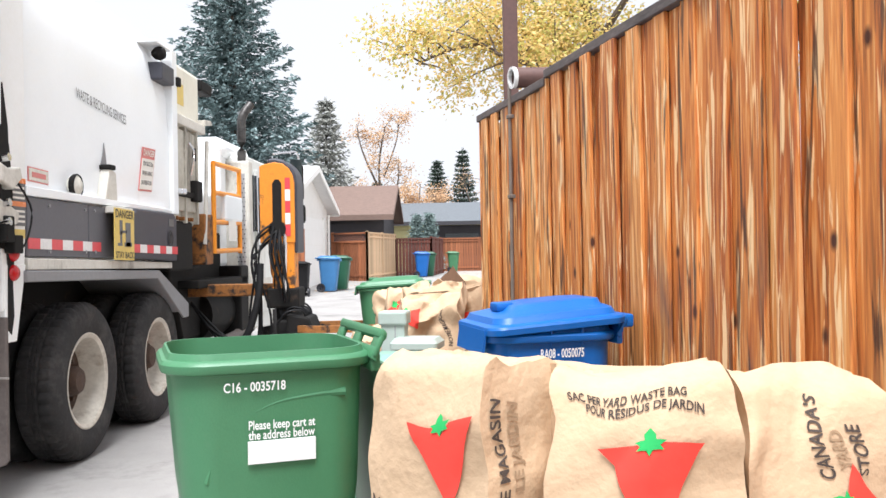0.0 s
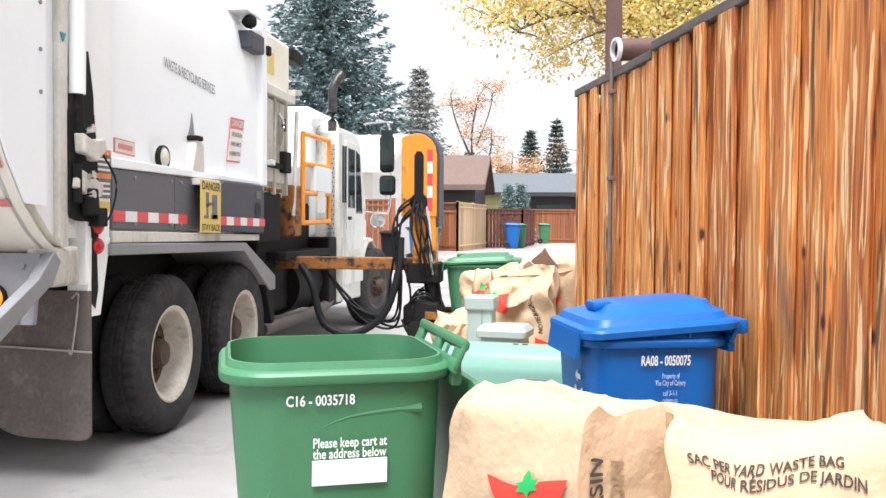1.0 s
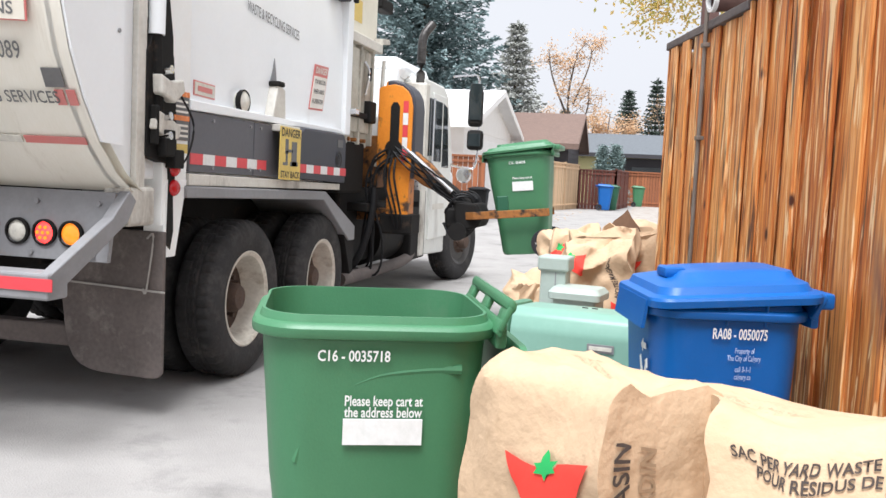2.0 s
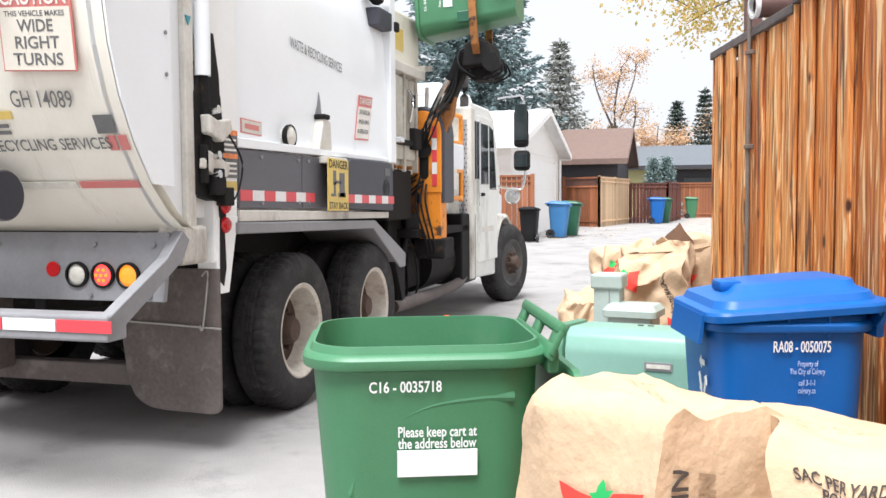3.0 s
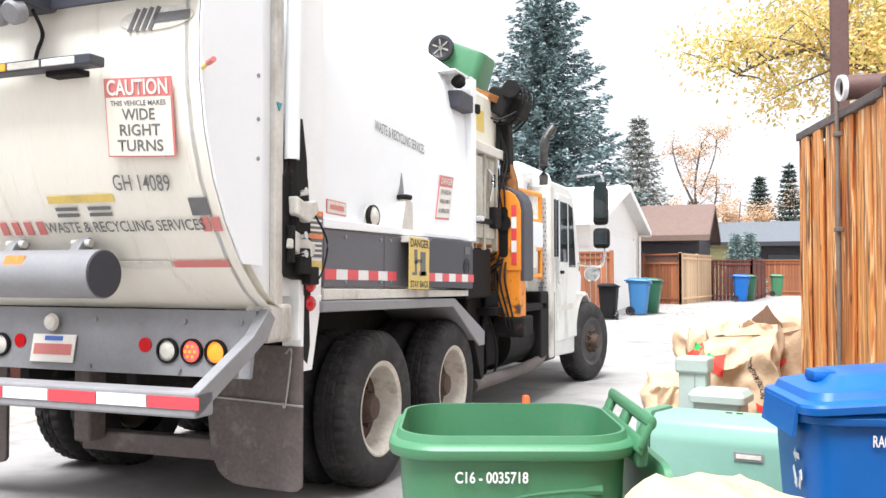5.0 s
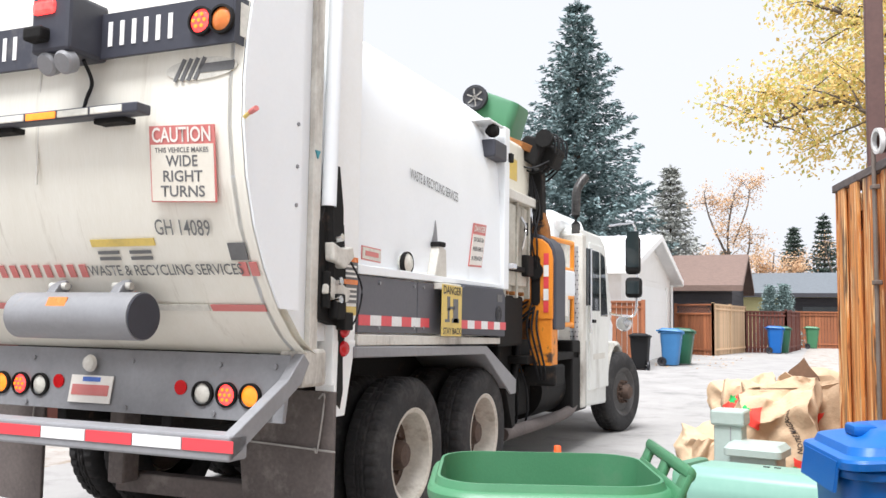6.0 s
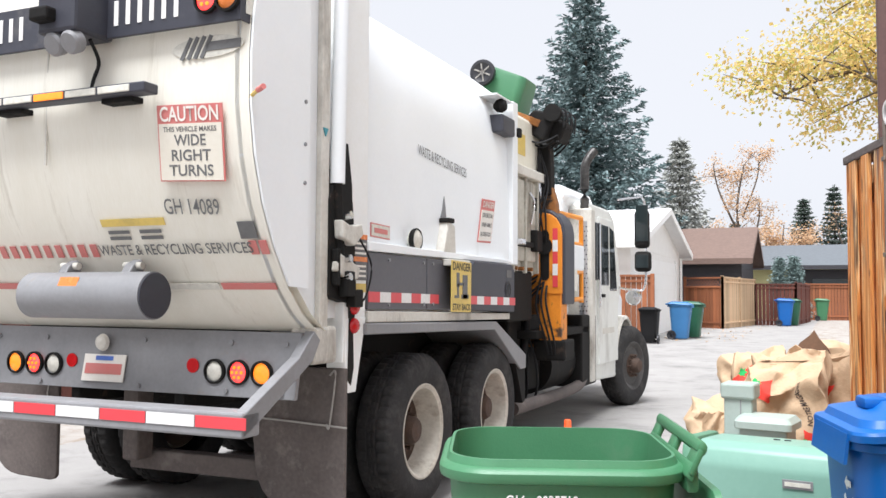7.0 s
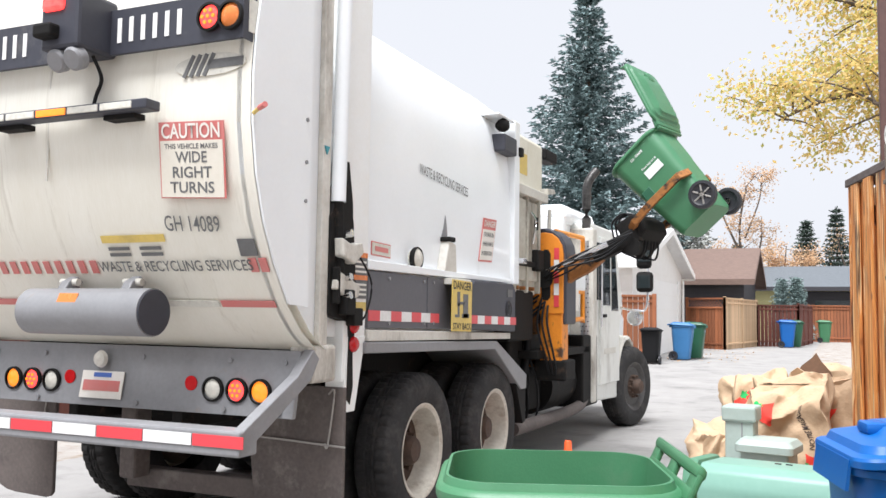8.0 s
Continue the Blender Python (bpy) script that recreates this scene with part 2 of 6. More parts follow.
rail_wood = mat("weathered_rail", (0.16, 0.13, 0.12), (0.05, 0.045, 0.045), 8, 0.85, bump=0.4, stretch=(1, 0.2, 1), fine=60)
steel_grey = mat("galvanised_steel", (0.45, 0.43, 0.40), (0.28, 0.26, 0.24), 6, 0.5, 0.6)
brown_steel = mat("brown_painted_steel", (0.12, 0.06, 0.05), (0.08, 0.04, 0.035), 5, 0.55)
white_paint = mat("white_truck_paint", (0.87, 0.895, 0.905), (0.82, 0.845, 0.855), 2, 0.38, bump=0.02, dirt=(0.5, 0.49, 0.46), dirt_at=(0.66, 0.95), dirt_scale=1.6, dirt_stretch=(1, 1, 0.25), coat=0.2)
cab_paint = mat("worn_white_cab_paint", (0.78, 0.79, 0.76), (0.68, 0.68, 0.63), 3, 0.45, bump=0.03, dirt=(0.27, 0.25, 0.21), dirt_at=(0.56, 0.85), dirt_scale=2.2, dirt_stretch=(1, 1, 0.25))
cream_paint = mat("rusty_cream_paint", (0.80, 0.77, 0.66), (0.70, 0.66, 0.54), 3, 0.5, bump=0.03, dirt=(0.30, 0.20, 0.11), dirt_at=(0.60, 0.82), dirt_scale=5, dirt_stretch=(1, 1, 0.3))
soot_steel = mat("sooty_steel_pipe", (0.10, 0.095, 0.09), (0.025, 0.022, 0.02), 5, 0.4, metal=0.5, bump=0.1, dirt=(0.02, 0.018, 0.017), dirt_at=(0.45, 0.6), dirt_scale=4)
post_paint = mat("grease_stained_white_paint", (0.86, 0.87, 0.86), (0.80, 0.80, 0.77), 3, 0.5, bump=0.03, dirt=(0.16, 0.13, 0.10), dirt_at=(0.62, 0.85), dirt_scale=3.0, dirt_stretch=(1, 1.6, 0.22))
dirty_white = mat("grimy_white_paint", (0.70, 0.68, 0.62), (0.50, 0.47, 0.41), 3, 0.55, bump=0.05, dirt=(0.16, 0.13, 0.10), dirt_at=(0.52, 0.72), dirt_scale=2.4, dirt_stretch=(1, 1, 0.3))
cream = mat("road_grimed_tailgate", (0.84, 0.815, 0.73), (0.76, 0.725, 0.62), 1.3, 0.5, bump=0.03, stretch=(3, 1, 0.35), dirt=(0.40, 0.35, 0.26), dirt_at=(0.58, 0.86), dirt_scale=2.2, dirt_stretch=(4, 1, 0.3))
panel_grey = mat("dark_grey_panel", (0.045, 0.047, 0.062), (0.034, 0.035, 0.047), 3, 0.5, bump=0.02, dirt=(0.16, 0.15, 0.14), dirt_at=(0.58, 0.8))
chassis_grey = mat("grey_chassis_paint", (0.26, 0.26, 0.27), (0.195, 0.195, 0.20), 4, 0.5, bump=0.05, dirt=(0.27, 0.2, 0.14), dirt_at=(0.62, 0.8), dirt_scale=3)
black_steel = mat("grimy_black_steel", (0.015, 0.014, 0.013), (0.008, 0.0075, 0.0075), 5, 0.75, bump=0.15, dirt=(0.08, 0.052, 0.035), dirt_at=(0.60, 0.78), dirt_scale=6, spec=0.2)
hose_black = mat("black_hose_rubber", (0.012, 0.012, 0.013), (0.008, 0.008, 0.009), 8, 0.6, spec=0.25)
rubber = mat("tyre_rubber", (0.042, 0.04, 0.04), (0.024, 0.024, 0.024), 6, 0.85, bump=0.2, dirt=(0.095, 0.088, 0.082), dirt_at=(0.50, 0.88), dirt_scale=5, spec=0.25)
rim_white = mat("dirty_white_rim", (0.62, 0.58, 0.50), (0.40, 0.36, 0.30), 6, 0.55, bump=0.1, dirt=(0.20, 0.13, 0.08), dirt_at=(0.55, 0.8), dirt_scale=4)
hub_dark = mat("dark_greasy_rim", (0.10, 0.095, 0.092), (0.045, 0.042, 0.04), 10, 0.65, 0.3, bump=0.25, dirt=(0.16, 0.12, 0.09), dirt_at=(0.6, 0.8), dirt_scale=9)
hub_rust = mat("rusty_hub", (0.11, 0.07, 0.05), (0.05, 0.035, 0.03), 14, 0.75, 0.3, bump=0.4)
flap_rubber = mat("dusty_mud_flap", (0.145, 0.12, 0.11), (0.065, 0.054, 0.05), 3, 0.8, bump=0.15, dirt=(0.26, 0.23, 0.21), dirt_at=(0.55, 0.8), dirt_scale=4)
orange_steel = mat("orange_arm_paint", (0.80, 0.28, 0.02), (0.66, 0.20, 0.015), 5, 0.5, bump=0.1, dirt=(0.07, 0.035, 0.02), dirt_at=(0.53, 0.62), dirt_scale=5)
rust_steel = mat("rusty_orange_steel", (0.46, 0.18, 0.035), (0.16, 0.07, 0.03), 7, 0.7, 0.2, bump=0.3, dirt=(0.025, 0.02, 0.018), dirt_at=(0.48, 0.6), dirt_scale=7)
ladder_paint = mat("orange_ladder_paint", (0.88, 0.33, 0.02), (0.8, 0.27, 0.02), 6, 0.45)
red_tape = mat("red_reflective_tape", (0.70, 0.06, 0.075), (0.60, 0.06, 0.07), 10, 0.35, dirt=(0.3, 0.1, 0.1), dirt_at=(0.6, 0.9))
white_tape = mat("white_reflective_tape", (0.8, 0.79, 0.78), (0.66, 0.65, 0.63), 10, 0.35)
sign_white = mat("sign_white", (0.80, 0.77, 0.72), (0.72, 0.68, 0.6), 4, 0.5)
sign_cream = mat("sign_cream", (0.74, 0.70, 0.61), (0.68, 0.63, 0.53), 4, 0.55)
sign_red = mat("sign_red", (0.62, 0.17, 0.155), (0.56, 0.22, 0.20), 6, 0.5)
sign_black = mat("lettering_black", (0.03, 0.03, 0.035), (0.02, 0.02, 0.02), 6, 0.6)
sign_grey = mat("lettering_grey", (0.16, 0.16, 0.16), (0.1, 0.1, 0.1), 6, 0.6)
sign_yellow = mat("sign_yellow", (0.74, 0.55, 0.14), (0.6, 0.44, 0.12), 5, 0.5, dirt=(0.2, 0.16, 0.08), dirt_at=(0.55, 0.8))
sign_blue = mat("lettering_blue", (0.08, 0.16, 0.5), None, 6, 0.6)
lens_red = mat("red_lamp_lens", (0.55, 0.01, 0.015), (0.45, 0.01, 0.01), 20, 0.2)
lens_red_on = mat("lit_red_lamp", (1.0, 0.06, 0.05), (0.9, 0.03, 0.03), 30, 0.2, glow=1.3)
lens_amber_on = mat("lit_amber_lamp", (0.95, 0.25, 0.02), (0.9, 0.20, 0.015), 30, 0.2, glow=0.55)
lens_amber = mat("amber_lamp_lens", (0.75, 0.22, 0.05), (0.65, 0.18, 0.04), 20, 0.25)
lens_clear = mat("clear_lamp_lens", (0.72, 0.70, 0.62), (0.55, 0.53, 0.47), 20, 0.2)
dark_glass = mat("cab_glass", (0.02, 0.028, 0.03), None, 2, 0.06, bump=0, coat=0.5)
chrome = mat("chrome", (0.75, 0.75, 0.76), None, 5, 0.18, 1.0, bump=0)
stack_steel = mat("perforated_stack_guard", (0.55, 0.55, 0.56), (0.42, 0.42, 0.43), 10, 0.35, 0.8)
cart_green = mat("green_cart_plastic", (0.062, 0.205, 0.098), (0.05, 0.172, 0.082), 4, 0.42, bump=0.06, fine=180, dirt=(0.09, 0.20, 0.11), dirt_at=(0.6, 0.85), dirt_scale=7)
cart_green_dark = mat("dark_green_cart_plastic", (0.02, 0.105, 0.055), (0.016, 0.085, 0.045), 4, 0.4, bump=0.05, fine=180)
cart_blue = mat("blue_cart_plastic", (0.003, 0.115, 0.42), (0.003, 0.10, 0.37), 4, 0.4, bump=0.05, fine=180, dirt=(0.05, 0.13, 0.42), dirt_at=(0.6, 0.9), dirt_scale=8)
cart_pale_blue = mat("faded_blue_cart_plastic", (0.05, 0.19, 0.42), (0.04, 0.16, 0.36), 4, 0.45)
cart_black = mat("black_cart_plastic", (0.009, 0.009, 0.010), None, 4, 0.62, spec=0.25)
cart_print = mat("cart_white_print", (0.82, 0.83, 0.82), (0.72, 0.74, 0.72), 40, 0.5)
cart_print_thin = mat("worn_cart_print", (0.42, 0.52, 0.72), (0.25, 0.36, 0.62), 60, 0.5)
wheel_black = mat("cart_wheel_plastic", (0.02, 0.02, 0.025), None, 8, 0.5)
paper = mat("kraft_paper", (0.57, 0.41, 0.265), (0.49, 0.345, 0.215), 5, 0.8, bump=0.3, fine=55, dirt=(0.38, 0.25, 0.14), dirt_at=(0.58, 0.85), dirt_scale=7)
paper_in = mat("kraft_paper_inside", (0.15, 0.08, 0.045), (0.10, 0.055, 0.03), 5, 0.9)
bag_red = mat("bag_print_red", (0.80, 0.055, 0.035), (0.72, 0.05, 0.035), 12, 0.8)
bag_leaf = mat("bag_print_green", (0.02, 0.40, 0.10), (0.02, 0.34, 0.08), 12, 0.8)
bag_black = mat("bag_print_black", (0.045, 0.035, 0.03), (0.08, 0.06, 0.05), 20, 0.85)
bag_brown = mat("bag_print_brown", (0.30, 0.20, 0.12), (0.36, 0.25, 0.15), 20, 0.85)
box_green = mat("utility_box_green", (0.21, 0.385, 0.31), (0.18, 0.34, 0.27), 3, 0.42, bump=0.03, dirt=(0.22, 0.38, 0.3), dirt_at=(0.55, 0.85))
box_green_end = mat("utility_box_side_green", (0.10, 0.25, 0.155), (0.085, 0.215, 0.135), 3, 0.5)
pedestal_grey = mat("pedestal_grey_green", (0.38, 0.45, 0.41), (0.32, 0.39, 0.35), 3, 0.5, dirt=(0.25, 0.26, 0.22), dirt_at=(0.6, 0.8))
cone_orange = mat("traffic_cone_orange", (0.95, 0.13, 0.03), (0.85, 0.1, 0.02), 6, 0.5)
siding_white = mat("white_siding", (0.87, 0.86, 0.84), (0.82, 0.81, 0.78), 3, 0.6)
siding_cream = mat("cream_siding", (0.84, 0.82, 0.79), (0.77, 0.75, 0.71), 3, 0.65)
siding_dark = mat("dark_siding", (0.05, 0.048, 0.055), (0.035, 0.034, 0.04), 3, 0.6)
wall_yellow = mat("pale_yellow_stucco", (0.62, 0.58, 0.30), (0.55, 0.5, 0.26), 3, 0.8)
shingle_brown = mat("brown_shingles", (0.20, 0.135, 0.11), (0.12, 0.083, 0.07), 6, 0.9, bump=0.5, stretch=(1, 1, 4), fine=50)
shingle_blue = mat("grey_blue_shingles", (0.15, 0.165, 0.18), (0.09, 0.10, 0.11), 6, 0.9, bump=0.5, stretch=(1, 1, 4), fine=50)
shingle_white = mat("pale_roof", (0.68, 0.68, 0.68), (0.58, 0.58, 0.58), 3, 0.8)
fence_tan = mat("new_timber", (0.62, 0.44, 0.27), (0.48, 0.31, 0.18), 5, 0.75, stretch=(3, 3, 0.3), rnd=0.25)
fence_red = mat("red_brown_fence_stain", (0.15, 0.045, 0.03), (0.10, 0.03, 0.022), 5, 0.7, stretch=(3, 3, 0.3), rnd=0.2)
fence_cedar = mat("orange_cedar_fence", (0.34, 0.12, 0.05), (0.22, 0.075, 0.03), 5, 0.7, stretch=(3, 3, 0.3), rnd=0.25)
bark = mat("grey_bark", (0.14, 0.11, 0.085), (0.07, 0.055, 0.045), 8, 0.9, bump=0.6, stretch=(1, 1, 0.3))


def leafy(name, a, b, through_light=0.0):
    m = bpy.data.materials.new(name)
    m.use_nodes = True
    t = m.node_tree
    g = t.nodes.new("ShaderNodeNewGeometry")
    r = t.nodes.new("ShaderNodeValToRGB")
    r.color_ramp.elements[0].color, r.color_ramp.elements[1].color = (*a, 1), (*b, 1)
    link_node(t, g.outputs["Random Per Island"], r.inputs["Fac"])
    p = t.nodes["Principled BSDF"]
    link_node(t, r.outputs[0], p.inputs["Base Color"])
    p.inputs["Roughness"].default_value = 0.75
    if through_light:
        tr = t.nodes.new("ShaderNodeBsdfTranslucent")
        ms = t.nodes.new("ShaderNodeMixShader")
        ms.inputs[0].default_value = through_light
        link_node(t, r.outputs[0], tr.inputs["Color"])
        link_node(t, p.outputs[0], ms.inputs[1])
        link_node(t, tr.outputs[0], ms.inputs[2])
        link_node(t, ms.outputs[0], t.nodes["Material Output"].inputs["Surface"])
    return m


needle_blue = leafy("blue_spruce_needles", (0.06, 0.10, 0.10), (0.21, 0.285, 0.29))
needle_grey = leafy("grey_spruce_needles", (0.24, 0.25, 0.23), (0.46, 0.47, 0.44))
needle_pale = leafy("pale_blue_spruce_needles", (0.13, 0.19, 0.18), (0.25, 0.33, 0.32))
needle_dark = leafy("dark_spruce_needles", (0.03, 0.05, 0.04), (0.09, 0.12, 0.095))
leaf_yellow = leafy("yellow_autumn_leaves", (0.60, 0.42, 0.12), (0.80, 0.62, 0.28), 0.5)
leaf_lime = leafy("lime_autumn_leaves", (0.42, 0.42, 0.10), (0.70, 0.60, 0.22), 0.5)
leaf_orange = leafy("orange_autumn_leaves", (0.48, 0.29, 0.16), (0.68, 0.48, 0.30), 0.4)


# ---- ground and alley ----
def step(a, b, v):
    u = min(1, max(0, (v - a) / (b - a)))
    return u * u * (3 - 2 * u)


def ground_z(x, y):
    return 0.23 * step(7, 19, y) + 0.10 * step(20, 27, y) + 0.10 * step(1.95, 2.5, x) * (1 - step(1.5, 6, y))


def sheet(xs, ys, bm, jitter=0.0):
    rows = [[bm.verts.new((x, y, ground_z(x, y) + jitter * noise.noise((x * 3, y * 3, 0)))) for x in xs] for y in ys]
    for a, b in zip(rows, rows[1:]):
        for i in range(len(xs) - 1):
            bm.faces.new((a[i], a[i + 1], b[i + 1], b[i]))


ys = [-900, -60, -12] + [-10 + 0.5 * i for i in range(80)] + [32, 40, 60, 120, 900]
bm = bmesh.new()
sheet([-4.2, -3, -2, -1, 0, 0.5, 1, 1.5, 1.8], ys, bm, 0.004)
road = part("road", bm, asphalt, smooth=True)
tagged(road, "pale grey worn asphalt of a back alley", "road", kind="structure")
bm = bmesh.new()
sheet([-900, -40, -12, -4.2], ys, bm)
sheet([1.8, 1.95, 2.1, 2.2, 2.3, 2.4, 2.5, 3, 4, 6, 12, 40, 900], ys, bm, 0.006)
ground = part("ground", bm, gravel, smooth=True)
tagged(ground, "gravel and dirt verge with dry leaves beside the alley", "ground", kind="structure")
rng = random.Random(5)
bm = bmesh.new()
for _ in range(700):
    side = rng.random()
    if side < 0.5:
        x, y = rng.uniform(-3.2, 0.2), rng.uniform(19, 33)
    else:
        x, y = rng.uniform(1.5, 3.2), rng.uniform(-2.5, 9)
    s = rng.uniform(0.015, 0.035)
    m = Matrix.Translation((x, y, ground_z(x, y) + 0.012)) @ Euler((rng.uniform(-0.5, 0.5), rng.uniform(-0.5, 0.5), rng.uniform(0, 6.3))).to_matrix().to_4x4()
    vs = [bm.verts.new(m @ Vector(p)) for p in ((-s, -s * 0.6, 0), (s, -s * 0.5, 0.003), (s * 0.9, s * 0.6, 0), (-s * 0.8, s * 0.5, 0.004))]
    bm.faces.new(vs)
fallen = part("fallen_leaves", bm, leaf_orange)
tagged(fallen, "scattered dry brown and orange fallen leaves", "leaves", kind="stuff")

# ---- tall cedar fence ----
FA, FD = Vector((3.212, -2.674, 0)), Vector((-0.251, 0.968, 0)).normalized()
FN = Vector((-FD.y, FD.x, 0))
FENCE_TURN = math.degrees(math.atan2(FD.y, FD.x))
FENCE_END = 2.36


def fence_at(s, out=0.0, z=0.0):
    p = FA + FD * s + FN * out
    return Vector((p.x, p.y, z))


fence = thing("cedar_fence", "tall fence of stained weathered cedar boards with dark streaks", "fence")
s, k = -5.5, 0
rng = random.Random(11)
while s < FENCE_END:
    w = rng.uniform(0.07, 0.125)
    w = min(w, FENCE_END - s)
    top = 2.135 + (0.02 if s < 1.18 else -0.015)
    out = 0.0 if k % 2 else 0.024
    out += rng.uniform(-0.004, 0.006)
    bm = box(-w / 2 - (0.004 if k % 2 == 0 else 0.03), w / 2 + (0.004 if k % 2 == 0 else 0.03), -0.009, 0.009, 0.06, top, 0.003, seg=1)
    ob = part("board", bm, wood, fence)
    c = fence_at(s + w / 2, out)
    ob.matrix_world = pose(c.x, c.y, 0, rng.uniform(-0.25, 0.25), 0, FENCE_TURN + rng.uniform(-0.5, 0.5))
    s += w + 0.002
    k += 1
# the fence turns away at its far end
back = Vector((FD.y, -FD.x, 0))
end = fence_at(FENCE_END)
for i in range(14):
    w = 0.12
    c = end + back * (0.03 + i * 0.125) + FD * (0.012 if i % 2 else 0)
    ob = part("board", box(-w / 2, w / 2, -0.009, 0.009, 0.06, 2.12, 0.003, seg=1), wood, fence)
    ob.matrix_world = pose(c.x, c.y, 0, 0, 0, FENCE_TURN + 90)
for a, b, z0, z1 in ((-5.5, 1.18, 2.155, 2.195), (1.19, FENCE_END + 0.03, 2.12, 2.16)):
    m = Matrix.Translation(fence_at((a + b) / 2, -0.02, (z0 + z1) / 2)) @ pose(0, 0, 0, 0, 0, FENCE_TURN)
    part("cap_rail", box(-(b - a) / 2, (b - a) / 2, -0.06, 0.06, -0.02, 0.02, 0.004, m=m), rail_wood, fence, "dark weathered cap rail")
for z in (0.35, 1.15, 1.95):
    m = Matrix.Translation(fence_at(-1.6, -0.04, z)) @ pose(0, 0, 0, 0, 0, FENCE_TURN)
    part("rail", box(-3.9, 3.9, -0.019, 0.019, -0.045, 0.045, 0.003, m=m), rail_wood, fence)
# the upper rail of a shed roof edge just behind the near boards
m = Matrix.Translation(fence_at(-1.0, -0.12, 2.23)) @ pose(0, 0, 0, 0, 0, FENCE_TURN)
part("rear_cap", box(-2.0, 1.6, -0.04, 0.04, -0.02, 0.025, 0.004, m=m), rail_wood, fence, "dark trim board behind the cap")
conduit_steel = mat("weathered_conduit", (0.24, 0.20, 0.17), (0.15, 0.12, 0.10), 9, 0.6, 0.4)
cond = thing("conduit_pipe", "thin weathered steel conduit strapped upright to the cedar fence", "pipe")
p = fence_at(1.70, 0.045)
part("pipe", rod((p.x, p.y, 0.08), (p.x, p.y, 2.22), 0.0105, n=10), conduit_steel, cond)
for z in (0.7, 1.62, 2.05):
    m = Matrix.Translation((p.x, p.y, z)) @ pose(0, 0, 0, 0, 0, FENCE_TURN)
    part("strap", box(-0.022, 0.022, -0.02, 0.014, -0.010, 0.010, 0.003, m=m), conduit_steel, cond)
post = thing("steel_post", "tall brown painted square steel post behind the fence", "post")
part("column", box(2.737, 2.823, -0.593, -0.507, 0.08, 5.1, 0.008), brown_steel, post)
drain = thing("drain_pipe", "short brown round drain pipe lying over the fence top", "pipe")
bm = lathe([(0.045, 0), (0.055, 0), (0.055, 0.5), (0.045, 0.5), (0.045, 0)], n=20, axis="z")
bm.transform(Matrix.Translation((2.765, -1.085, 2.25)) @ Vector((0.93, 0.3, 0.05)).to_track_quat("Z", "Y").to_matrix().to_4x4())
part("sleeve", bm, brown_steel, drain, smooth=True)
bm = lathe([(0.044, 0), (0.058, 0), (0.058, 0.02), (0.044, 0.02), (0.044, 0)], n=20, axis="z")
bm.transform(Matrix.Translation((2.75, -1.09, 2.249)) @ Vector((0.93, 0.3, 0.05)).to_track_quat("Z", "Y").to_matrix().to_4x4())
part("collar", bm, white_tape, drain, "white plastic end collar", smooth=True)


